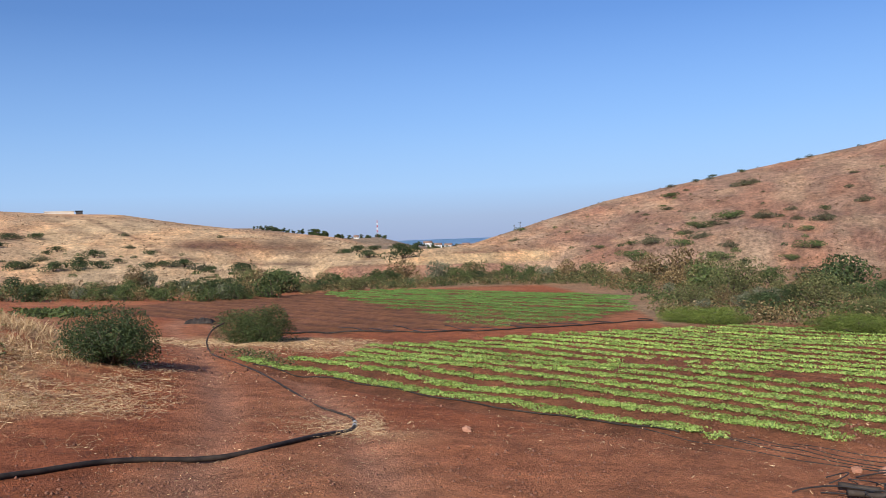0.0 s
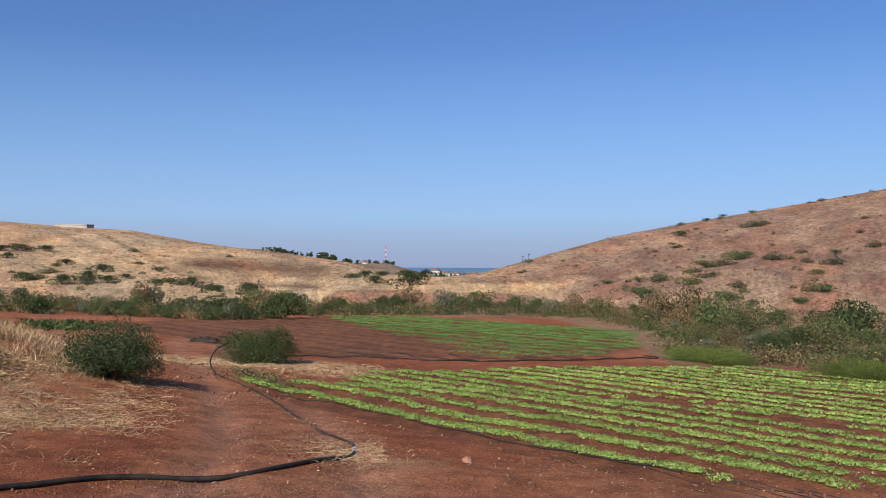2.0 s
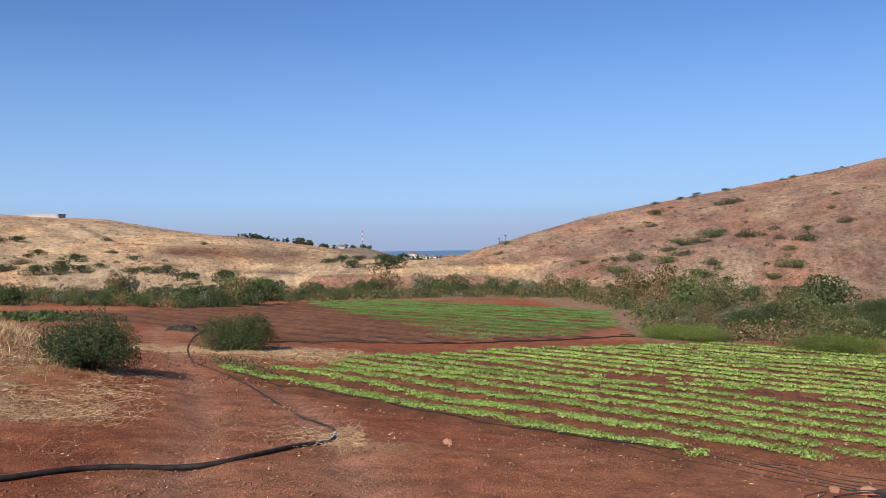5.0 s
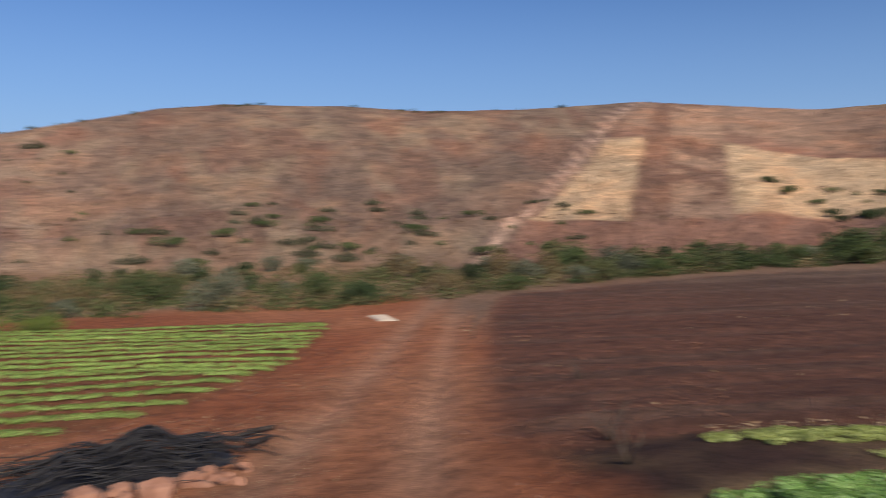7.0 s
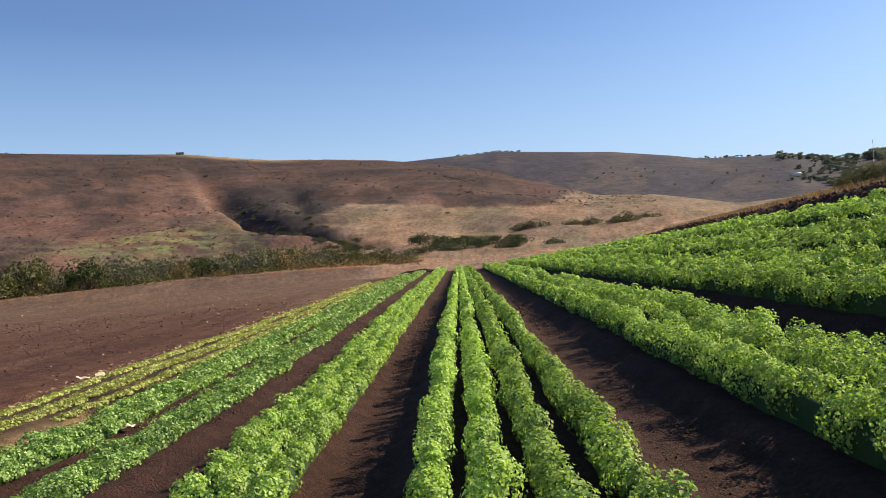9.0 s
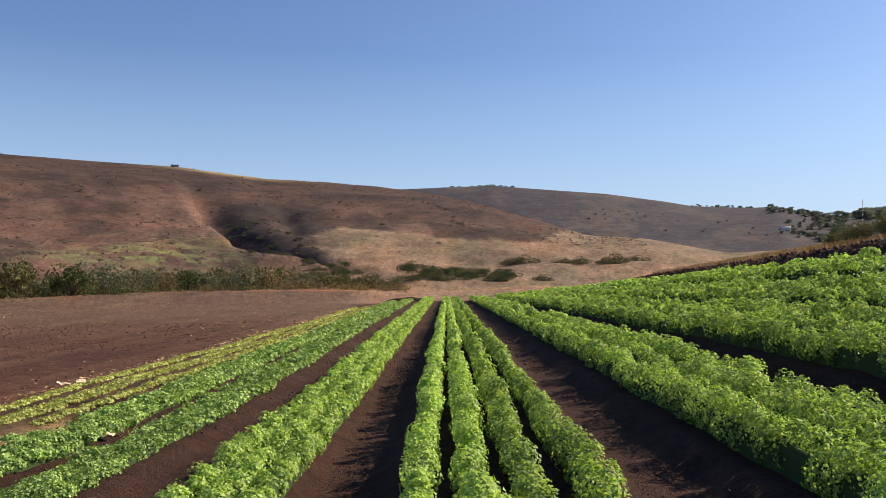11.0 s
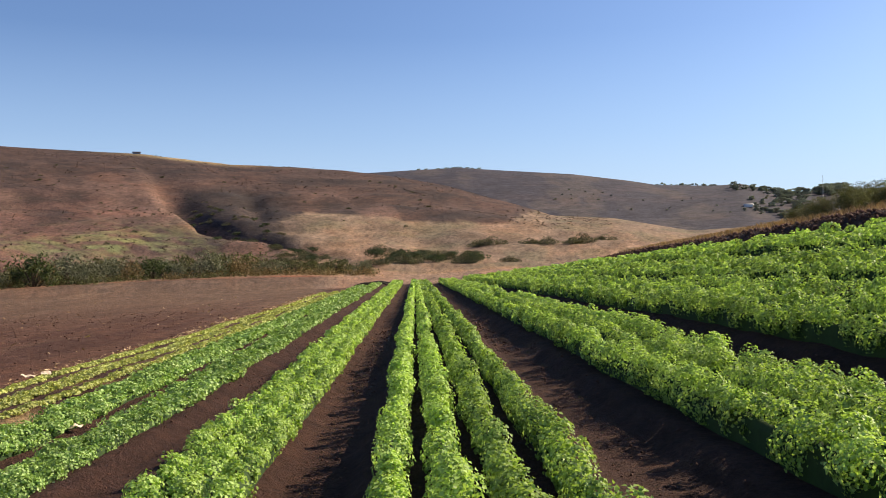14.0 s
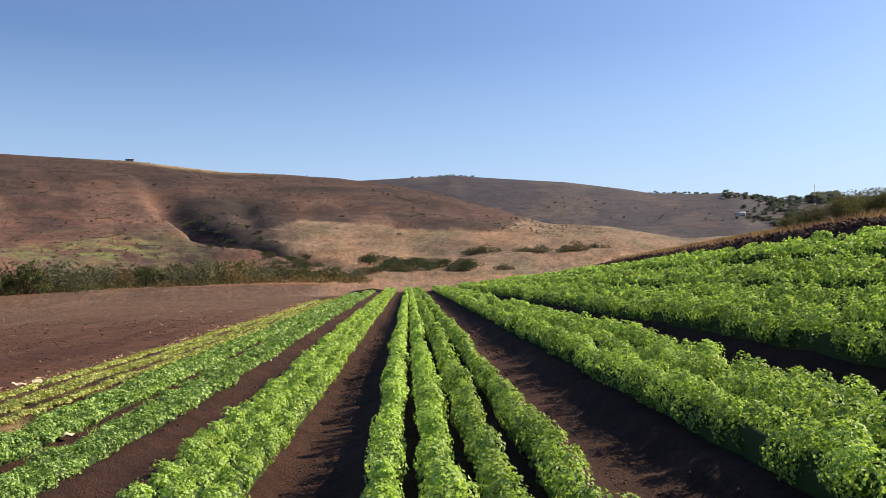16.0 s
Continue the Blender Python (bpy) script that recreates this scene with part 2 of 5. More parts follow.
HILL_DARK = [(-80, 6.30, 92, 330), (-87, 6.48, 98, 350), (-100, 6.90, 106, 380), (-106.9, 7.02, 110, 400), (-112, 6.87, 112, 410),
             (-119, 6.70, 114, 410), (-124.5, 6.12, 116, 390), (-128.4, 5.98, 118, 380), (-132, 5.74, 120, 370), (-135.9, 5.24, 122, 350),
             (-139, 4.63, 124, 330), (-141.7, 3.82, 124, 310), (-144.3, 3.1, 124, 290), (-146, 2.5, 124, 280), (-150, 2.25, 124, 280),
             (-155, 1.3, 120, 270), (-162, 1.6, 110, 250), (-180, 5, 70, 220), (-220, 7, 50, 200), (-280, 6, 55, 220), (-300, 4.5, 60, 260)]
# what rises behind them: bearing, height in degrees
FAR_RIDGE = [(60, 3), (30, 1.9), (16, 1.2), (12.9, 1.1), (10, 0.62), (8.4, 0.36), (6.5, 0.2), (5, 0.25), (3.9, -0.03), (2.7, -0.4),
             (0, -0.75), (-4, -0.7), (-12, -1), (-60, -1), (-118, 2), (-130, 5.2), (-136, 5.5), (-139.8, 5.64), (-143.6, 5.34), (-147.4, 5.05),
             (-151.1, 4.52), (-152.9, 4.19), (-156.5, 4.02), (-158.2, 4.06), (-160.6, 3.4), (-175, 3.6), (-300, 3)]
hills = np.array(sorted(HILL_SEA + HILL_EAST + HILL_DARK))
ridge = np.array(sorted(FAR_RIDGE))


def bearing(x, y):
    a = np.degrees(np.arctan2(-x, y))
    return np.where(a > 60, a - 360, a)


def valley(s, l):
    """Height of the valley side and floor, 0 where the eye stands."""
    sl, sr = np.minimum(s, 0), np.maximum(s, 0)
    z = -0.135 * 26 * (1 - np.exp(sl / 26))
    up_slope = np.interp(sr, [0, 1.2, 3.2, 3.7, 5.3, 5.9, 7.5, 9.6, 10.8], [0, 0.08, 0.27, 0.36, 0.82, 0.92, 1.36, 2.0, 2.35])
    z = z + up_slope * (0.3 + 0.7 * bell(np.maximum(l, -15), 55))
    fade = 1 - step(45, 70, l)
    z = z + fade * (0.55 * step(10.7, 11.5, sr) + 0.16 * np.clip(sr - 11.5, 0, 10))
    floor = 1 - np.exp(sl / 12)
    up = np.clip(l, 0, 100)
    z = z - 0.0157 * up * (1 - floor) + 0.0165 * up * floor
    side = step(-3, -7, s)
    rise = np.interp(l, [0.5, 4, 8, 17], [0, 0.2, 0.17, 0]) * (1 - step(-9, -15, s) * 1.0)
    fall = np.interp(l, [17, 50, 75, 95], [0, -0.5, -0.55, 0]) * (1 - step(-14, -38, s))
    return z + side * (rise + fall)


def mound(x, y):
    cx, cy = -9.6, 14.0
    dx = np.where(x < cx, (x - cx) / 9.0, (x - cx) / 2.9)
    return 1.1 * np.exp(-dx * dx - ((y - cy) / 5.0) ** 2)


def gully(a, t):
    """Ravines in the dark hillside: their depth in metres."""
    mid = np.interp(t, [0.05, 0.145, 0.28, 0.43, 0.72, 0.95], [-133, -129.5, -123.4, -121.2, -119.7, -118.8])
    deep = np.interp(t, [0.0, 0.1, 0.2, 0.28, 0.43, 0.6, 0.9], [0, 1.5, 4.5, 6.5, 6.0, 3.5, 0])
    off = a - mid
    main = deep * np.where(off > 0, bell(off, 0.6), bell(off, 1.7))
    side = 2.2 * bell(a + 127.5 - 3 * t, 0.8) * step(0.3, 0.4, t) * (1 - step(0.5, 0.7, t))
    return main + side


def heights(x, y, beds=True):
    x, y = np.asarray(x, float), np.asarray(y, float)
    d = np.hypot(x, y)
    a = bearing(x, y)
    s, l = rows_of(x, y)
    el, foot, crest = (np.interp(a, hills[:, 0], hills[:, k]) for k in (1, 2, 3))
    fx, fy = polar(a, np.minimum(d, foot))
    fs, fl = rows_of(fx, fy)
    z = valley(fs, fl)
    top = EYE + crest * np.tan(np.radians(el))
    t = np.clip((d - foot) / (crest - foot), 0, 1)
    low_tan, top_tan = (z - EYE) / foot, np.tan(np.radians(el))
    z = np.where(t > 0, EYE + np.maximum(d, 1) * (low_tan + (top_tan - low_tan) * (1 - (1 - t) ** 1.5)), z)
    z = np.where(d > crest, top, z)
    slope = step(0, 0.15, t) * (1 - step(0.55, 0.92, t))
    z = z + slope * (4.5 * (fbm(x / 38, y / 38, 3, 5) - 0.5) + 1.7 * (fbm(x / 11, y / 11, 3, 9) - 0.5))
    z = z - gully(a, t) * (d < crest)
    # behind the crest: a dip, the far ridge, then down to the sea
    el2 = np.interp(a, ridge[:, 0], ridge[:, 1])
    d2 = np.where(a > -60, 620.0, 900.0)
    top2 = EYE + d2 * np.tan(np.radians(el2))
    low = np.minimum(top - 14, top2 - 12)
    back = step(0, 1, (d - crest) / 160)
    z2 = low + (top2 - low) * step(0, 1, (d - crest - 130) / (d2 - crest - 130)) ** 0.8
    z2 = np.where(d > d2, top2 + (-16 - top2) * step(0, 1, (d - d2) / 700), z2)
    z = np.where(d > crest, z + (z2 - z) * back, z)
    # eroded bank with a terrace behind it, at the end of the far field
    bank = step(9.5, 8.0, a) * step(-6.0, -2.5, a)
    z = z + 1.55 * bank * step(0, 1, (d - 96 - 3.5 * fbm(a * 1.6, a * 0, 4, 4)) / 2.2) * (1 - step(112, 230, d))
    near = 1 - step(60, 110, d)
    z = z + near * (mound(x, y) + 0.16 * (fbm(x / 3.5, y / 3.5, 3, 2) - 0.5) + 0.05 * (fbm(x * 1.7, y * 1.7, 2, 3) - 0.5))
    if beds:
        k = np.full(s.shape, 99.0)  # from the nearest furrow
        for f in FURROWS:
            k = np.minimum(k, np.abs(s - f))
        crop = step(BED_START - 0.6, BED_START + 0.4, l) * (1 - step(BED_END, BED_END + 1.5, l)) * step(-7.9, -7.7, s) * (1 - step(10.3, 10.6, s))
        depth = np.where(s < -3, 0.5, 1.0)
        z = z + crop * depth * (0.13 * step(0.18, 0.46, k) - 0.08)
        # ruts of the two tracks
        for q in (track_sea(x, y), track_east(x, y)):
            z = z - 0.05 * near * bell(np.abs(q) - 0.75, 0.22)
        f1 = in_field_one(s, l)
        z = z + 0.05 * f1 * np.cos((s + 8.78) * 2 * np.pi / 1.15)
        f2 = in_field_two(s, l)
        z = z + 0.06 * f2 * np.cos((s + 18.0) * 2 * np.pi / 2.1)
        br = brown_field(s, l)
        z = z + 0.035 * br * np.cos(s * 2 * np.pi / 1.05) * bell(fbm(s, l / 30, 2, 8) - 0.6, 0.3)
    return z


def track_sea(x, y):
    """Distance across the track that leads towards the sea."""
    mid = np.interp(y, [-10, 0, 5, 10, 16, 22, 30, 45, 70], [-1, -0.8, -1.0, -2.0, -3.9, -6.2, -9.3, -13, -20])
    return np.where((y > -6) & (y < 48), x - mid, 99)


def track_east(x, y):
    s, l = rows_of(x, y)
    mid = np.interp(-s, [0, 7, 18, 30, 45], [-0.4, 0.2, 2.2, 4.6, 8.2])
    return np.where((s < 2) & (s > -43), l - mid, 99)


def in_field_one(s, l):
    left = np.interp(-s, [8, 8.8, 11, 15, 17, 21, 28.5, 32], [-14, -16, -15.6, -19.4, -18.8, -19, -17.3, -16.5])
    right = np.interp(-s, [8.8, 9.7, 11.3, 14.8, 20, 29], [-4.8, -4.3, -2.7, -1.3, -0.3, 0.8])
    return step(-32.2, -31.6, s) * (1 - step(-8.3, -7.9, s)) * step(-0.4, 0.4, l - left) * step(-0.4, 0.4, right - l)


def in_field_two(s, l):
    near = np.interp(-s, [15, 21, 28.5, 36, 49], [-24, -23.5, -22.0, -25, -34.5])
    far = np.interp(-s, [15, 25, 41, 50], [-44, -54, -60, -56])
    return step(-50, -49, s) * (1 - step(-17, -16, s)) * step(-0.5, 0.5, near - l) * step(-0.5, 0.5, l - far)


def brown_field(s, l):
    far = np.interp(l, [0, 4.5, 10.6, 29, 61, 91, 104], [-33, -36, -43, -52, -52, -40, -28])
    near = -7.7
    edge = np.interp(-s, [9, 14, 26, 34, 45], [2.2, 3.1, 5.8, 7.6, 11])
    return step(0, 0.8, s - far) * (1 - step(near - 0.3, near, s)) * step(-0.5, 0.8, l - edge) * (1 - step(94, 99, l))


def blend(c, colour, w):
    return c + (np.array(colour) - c) * np.clip(w, 0, 1)[:, None]


def cover(x, y):
    """The ground's cover colour: soil, dust, dry grass, burnt scrub; some shade and haze painted in."""
    d, a = np.hypot(x, y), bearing(x, y)
    s, l = rows_of(x, y)
    el, foot, crest = (np.interp(a, hills[:, 0], hills[:, k]) for k in (1, 2, 3))
    t = (d - foot) / (crest - foot)
    n1, n2 = fbm(x / 9, y / 9, 4, 21), fbm(x / 2.2, y / 2.2, 4, 22)
    n3 = fbm(x / 40, y / 40, 4, 23)
    el = np.degrees(np.arctan2(heights(x, y, False) - EYE, np.maximum(d, 1)))
    soil, dust = (0.30, 0.094, 0.040), (0.43, 0.185, 0.092)
    dry, pale = (0.44, 0.28, 0.145), (0.53, 0.36, 0.20)
    c = np.tile(np.array(soil), (len(x), 1))
    c = blend(c, dust, 0.45 * step(0.5, 0.75, n1))
    # dry grass beside the track, on the mound and its foot
    n4 = fbm(x * 1.6, y * 1.6, 4, 24)
    track = track_sea(x, y)
    bank_side = step(-1.7, -3.2, track + 1.2 * (n2 - 0.5)) * step(6.5, 10, y) * step(48, 30, y)
    grass = bank_side * np.clip(0.35 + 0.5 * mound(x, y), 0, 0.9) * step(0.34, 0.6, n4 + 0.25 * (n2 - 0.3))
    c = blend(c, dust, bank_side * 0.35)
    c = blend(c, dry, grass)
    c = blend(c, dust, 0.45 * step(1.7, 1.0, np.abs(track)) * (0.5 + n2))
    c = blend(c, (0.42, 0.21, 0.13), 0.6 * bell(np.abs(track) - 0.75, 0.3) * (0.4 + n2))
    east = track_east(x, y)
    c = blend(c, dust, 0.5 * step(2.2, 1.0, np.abs(east)) * (0.4 + 0.8 * n2))
    c = blend(c, (0.45, 0.235, 0.14), bell(np.abs(east) - 0.72, 0.34) * (0.25 + 0.8 * n2))
    straw = 0.7 * bell(np.hypot(x + 1.0, y - 9.5), 0.6) * step(0.45, 0.6, n2) + bell(np.hypot((x + 5.8) / 1.8, y - 24.5), 2.2) * step(0.4, 0.55, n2)
    c = blend(c, dry, straw)
    # tilled fields
    beds = step(BED_START - 0.5, BED_START + 0.4, l) * (1 - step(BED_END, BED_END + 2, l)) * step(-8.0, -7.7, s) * (1 - step(11.6, 11.9, s))
    c = blend(c, (0.056, 0.027, 0.019), beds)
    c = blend(c, (0.30, 0.20, 0.10), beds * step(-4.9, -5.1, s) * step(0.4, 0.6, n2) * (0.25 + 0.75 * bell(s + 5.3, 0.3)))
    br = brown_field(s, l)
    c = blend(c, (0.115, 0.055, 0.035), br)
    c = blend(c, (0.155, 0.064, 0.038), br * step(24, 8, l) * 0.85)
    c = blend(c, (0.15, 0.085, 0.056), br * step(0.48, 0.7, fbm(s / 1.3, l / 25, 3, 31)) * 0.7)
    c = blend(c, (0.055, 0.025, 0.018), br * step(0.55, 0.68, fbm(s / 0.8, l / 14, 3, 33)) * 0.45)
    # paler and greyer from 35 to 70 m out
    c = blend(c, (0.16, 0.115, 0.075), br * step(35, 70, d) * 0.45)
    f1 = in_field_one(s, l)
    c = blend(c, (0.215, 0.082, 0.040), f1)
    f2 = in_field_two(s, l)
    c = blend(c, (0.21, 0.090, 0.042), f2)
    # shade of the furrow bottoms painted as darker stripes
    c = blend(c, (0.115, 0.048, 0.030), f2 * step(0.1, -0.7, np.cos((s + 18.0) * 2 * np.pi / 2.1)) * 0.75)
    # rough ground between the fields and the hills
    rough = step(-3, 2, d - np.interp(a, [-140, -128, -112, -94, -75, -60, -28, -14, -6, 10, 30], [84, 103, 106, 88, 65, 47, 38.5, 35, 78, 77, 65]))
    c = blend(c, (0.27, 0.185, 0.105), rough * (0.5 + 0.5 * n1))
    c = blend(c, (0.20, 0.125, 0.08), step(-14, -20, s) * step(4, 8, l) * (1 - step(0.0, 0.6, br)) * (0.7 + 0.3 * n1))
    # hill towards the sea: straw-coloured, with ploughed brown lengths
    sea = step(-5, 2, a) * step(-0.02, 0.05, t)
    c = blend(c, pale, sea * (0.75 + 0.3 * n1))
    band = np.interp(a, [7, 8.9, 13.4, 18.4, 20], [-0.5, -0.35, -0.05, 0.2, 0.3])
    c = blend(c, (0.17, 0.085, 0.048), sea * bell(el - band - 0.35 * (n3 - 0.5), 0.42) * step(7, 10, a) * step(20, 17, a))
    c = blend(c, (0.13, 0.07, 0.042), sea * bell(el - np.interp(a, [8, 13.7, 18.4, 20.1, 23.5], [-1.5, -1.2, -0.6, 0.5, 2.1]), 0.10) * step(8, 10, a) * step(24, 23, a) * 0.85)
    c = blend(c, (0.30, 0.185, 0.105), sea * step(0.55, 0.7, fbm(a * 0.7, el * 1.6, 4, 47)) * 0.6)
    c = blend(c, (0.30, 0.17, 0.10), sea * step(0.80, 0.9, t) * 0.5)
    c = blend(c, (0.36, 0.22, 0.13), sea * step(25, 30, a) * 0.6)
    # eroded red bank
    lip = step(9.5, 8.0, a) * step(-6.0, -2.5, a) * step(92, 95, d) * (1 - step(100, 103, d))
    c = blend(c, (0.31, 0.165, 0.11), lip * (0.6 + 0.5 * n2))
    # reddish hill
    east_hill = step(-1, -7, a) * (a > -78) * step(0.0, 0.06, t)
    c = blend(c, (0.265, 0.158, 0.104), east_hill)
    c = blend(c, (0.42, 0.275, 0.165), east_hill * (step(0.48, 0.64, fbm(a * 0.5, t * 7, 4, 41)) * 0.45 + 0.7 * step(-10, -4, a) + 0.5 * step(0.16, 0.06, t)))
    c = blend(c, (0.25, 0.115, 0.072), east_hill * step(0.52, 0.62, fbm(a * 0.4 + 9, t * 5, 4, 43)) * 0.5)
    c = c * (1 - 0.24 * east_hill * step(-27, -40, a))[:, None] ** np.array([1.15, 1.0, 0.9])
    terrace = step(-7.5, -5.5, a) * step(4, 2.5, a) * step(99, 103, d) * step(-1.85, -1.7, el) * (1 - step(-1.2, -1.1, el + 0.02 * a))
    c = blend(c, (0.56, 0.37, 0.19), terrace)
    c = blend(c, (0.24, 0.125, 0.07), step(99, 103, d) * bell(el + 1.06 + 0.02 * a, 0.08) * step(0.5, -0.5, a) * step(-8, -6, a))
    # strips and the pale slope where the two hills meet
    tt = np.clip(t, 0, 1)
    mid = np.interp(tt, [0, 0.125, 0.43, 1], [-58.5, -60.6, -64.4, -69.3])
    wob = 0.06 * (n1 - 0.5)
    upper = np.interp(-a, [63, 75, 80.6, 89, 95], [0.66, 0.63, 0.55, 0.40, 0.17]) + wob
    lower = np.interp(-a, [63, 75, 95], [0.13, 0.155, 0.11]) + wob
    side = step(mid - 0.7, mid - 1.3, a)
    c = blend(c, (0.25, 0.125, 0.08), side * step(-95, -88, a) * step(-0.05, 0.0, t))
    c = blend(c, (0.30, 0.18, 0.115), side * step(-95, -88, a) * step(0.0, 0.08, tt - upper) * 0.8)
    pale_w = side * step(-96, -94.5, a) * step(0.0, 0.02, tt - lower) * step(0.0, 0.025, upper - tt)
    c = blend(c, (0.52, 0.345, 0.195), pale_w * (0.85 + 0.3 * (n2 - 0.5)))
    le, ri = np.interp(tt, [0.1, 1], [-68.3, -70.4]), np.interp(tt, [0.1, 1], [-75.2, -74.1])
    strip = step(0.1, -0.3, a - le) * step(-0.2, 0.2, a - ri) * step(0.1, 0.17, t) * (t < 1)
    c = blend(c, (0.20, 0.105, 0.066), strip)
    c = blend(c, (0.36, 0.215, 0.135), strip * step(-71.0, -71.6, a) * step(0.4, 0.6, n1) * 0.75)
    road = bell(a - mid, 0.55) * step(-0.1, 0.02, t) * (t < 1)
    c = blend(c, (0.50, 0.31, 0.21), road)
    c = blend(c, (0.13, 0.075, 0.055), bell(np.abs(a - mid) - 0.75, 0.16) * step(-0.05, 0.05, t) * (t < 1) * 0.8)
    c = blend(c, (0.14, 0.08, 0.06), bell(a - mid - 0.1, 0.18) * step(0.2, 0.4, t) * (t < 1))
    # dark, burnt hill
    dark = step(-78, -92, a) * step(0.02, 0.1, t) * (1 - pale_w)
    c = blend(c, (0.072, 0.044, 0.035), dark * (a > -160))
    c = blend(c, (0.036, 0.026, 0.022), dark * (a > -160) * step(0.54, 0.66, fbm(x / 12, y / 12, 4, 53)) * 0.75)
    c = blend(c, (0.16, 0.092, 0.068), dark * (a > -160) * step(0.46, 0.62, fbm(a * 0.35, t * 4.5, 4, 51)) * 0.8 * step(0.75, 0.5, t))
    c = blend(c, (0.17, 0.19, 0.075), dark * bell(a + 116.5, 5.5) * bell(t - 0.2, 0.09) * step(0.44, 0.52, n2))
    # burnt scrub in the ravine and on the spur beside it, the wall's shade painted in with it
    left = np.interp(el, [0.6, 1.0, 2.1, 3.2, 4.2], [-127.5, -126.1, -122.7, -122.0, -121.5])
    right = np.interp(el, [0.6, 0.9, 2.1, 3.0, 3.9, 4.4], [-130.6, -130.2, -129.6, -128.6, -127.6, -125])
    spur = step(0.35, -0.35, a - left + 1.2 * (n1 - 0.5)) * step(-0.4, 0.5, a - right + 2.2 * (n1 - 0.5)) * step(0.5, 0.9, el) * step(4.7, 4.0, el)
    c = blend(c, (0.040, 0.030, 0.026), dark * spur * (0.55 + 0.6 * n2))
    c = blend(c, (0.20, 0.125, 0.085), dark * bell(a - left - 0.7, 0.6) * step(0.8, 1.4, el) * step(3.2, 2.4, el) * 0.7)
    c = blend(c, (0.15, 0.075, 0.058), dark * step(-121, -117, a) * step(0.42, 0.6, n1) * step(4.8, 3.8, el) * 0.45)
    c = blend(c, (0.30, 0.22, 0.115), dark * step(0.90, 0.97, t) * (bell(a + 122, 4) + bell(a + 84, 5)))
    c = blend(c, (0.10, 0.18, 0.05), dark * step(0.88, 0.94, t) * step(-107, -106, a) * step(-101, -102, a))
    # brown field in front of the dark hill
    brow = np.interp(a, [-160, -155.7, -150, -145.4, -144.5, -143, -140.5, -136, -132, -129.5, -128.3], [2.4, 2.4, 2.6, 3.1, 2.75, 2.2, 2.1, 2.45, 2.85, 3.0, 2.6]) + 0.25 * (n1 - 0.5)
    fld = step(-127.6, -129.6, a + 3.0 * (n1 - 0.5) + 1.5 * (n2 - 0.5)) * step(0.0, 0.05, t) * (1 - step(0.97, 1.05, t)) * step(0.0, 0.12, brow - el)
    c = blend(c, (0.22, 0.147, 0.098), fld * (a > -165) * (0.8 + 0.3 * n1))
    c = blend(c, (0.29, 0.20, 0.135), fld * (a > -165) * bell(brow - el - 0.1, 0.16) * 0.8)
    c = blend(c, (0.16, 0.105, 0.065), fld * (a > -165) * step(0.5, 0.62, fbm(a * 0.6, el * 2.2, 4, 57)) * 0.7)
    c = blend(c, (0.15, 0.125, 0.072), fld * (a > -165) * step(0.52, 0.66, n1) * 0.6)
    # headland at the end of the beds; dug bank and dry slope above the field
    head = step(BED_END, BED_END + 1.5, l) * step(-12, -7, s) * (d < 124)
    c = blend(c, (0.24, 0.155, 0.105), head * 0.9)
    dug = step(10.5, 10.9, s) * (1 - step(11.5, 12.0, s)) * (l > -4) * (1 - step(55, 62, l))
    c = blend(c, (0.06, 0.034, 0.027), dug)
    c = blend(c, (0.36, 0.22, 0.13), step(11.6, 12.2, s) * (l > -4) * (d < 110))
    # far land; distance haze is painted into its bluish grey
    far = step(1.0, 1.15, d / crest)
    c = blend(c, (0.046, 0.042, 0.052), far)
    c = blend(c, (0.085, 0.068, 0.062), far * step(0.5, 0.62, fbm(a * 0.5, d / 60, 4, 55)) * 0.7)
    c = blend(c, (0.30, 0.21, 0.13), far * (a > -10) * 0.7)
    return c


def mesh_from(name, verts, tris, mat, smooth=False):
    me = bpy.data.meshes.new(name)
    v, f = np.asarray(verts, np.float32), np.asarray(tris, np.int32)
    me.vertices.add(len(v))
    me.vertices.foreach_set("co", v.ravel())
    me.loops.add(f.size)
    me.loops.foreach_set("vertex_index", f.ravel())
    me.polygons.add(len(f))
    me.polygons.foreach_set("loop_start", np.arange(0, f.size, f.shape[1], dtype=np.int32))
    me.update(calc_edges=True)
    if smooth:
        me.polygons.foreach_set("use_smooth", np.ones(len(f), bool))
    me.materials.append(mat)
    return me


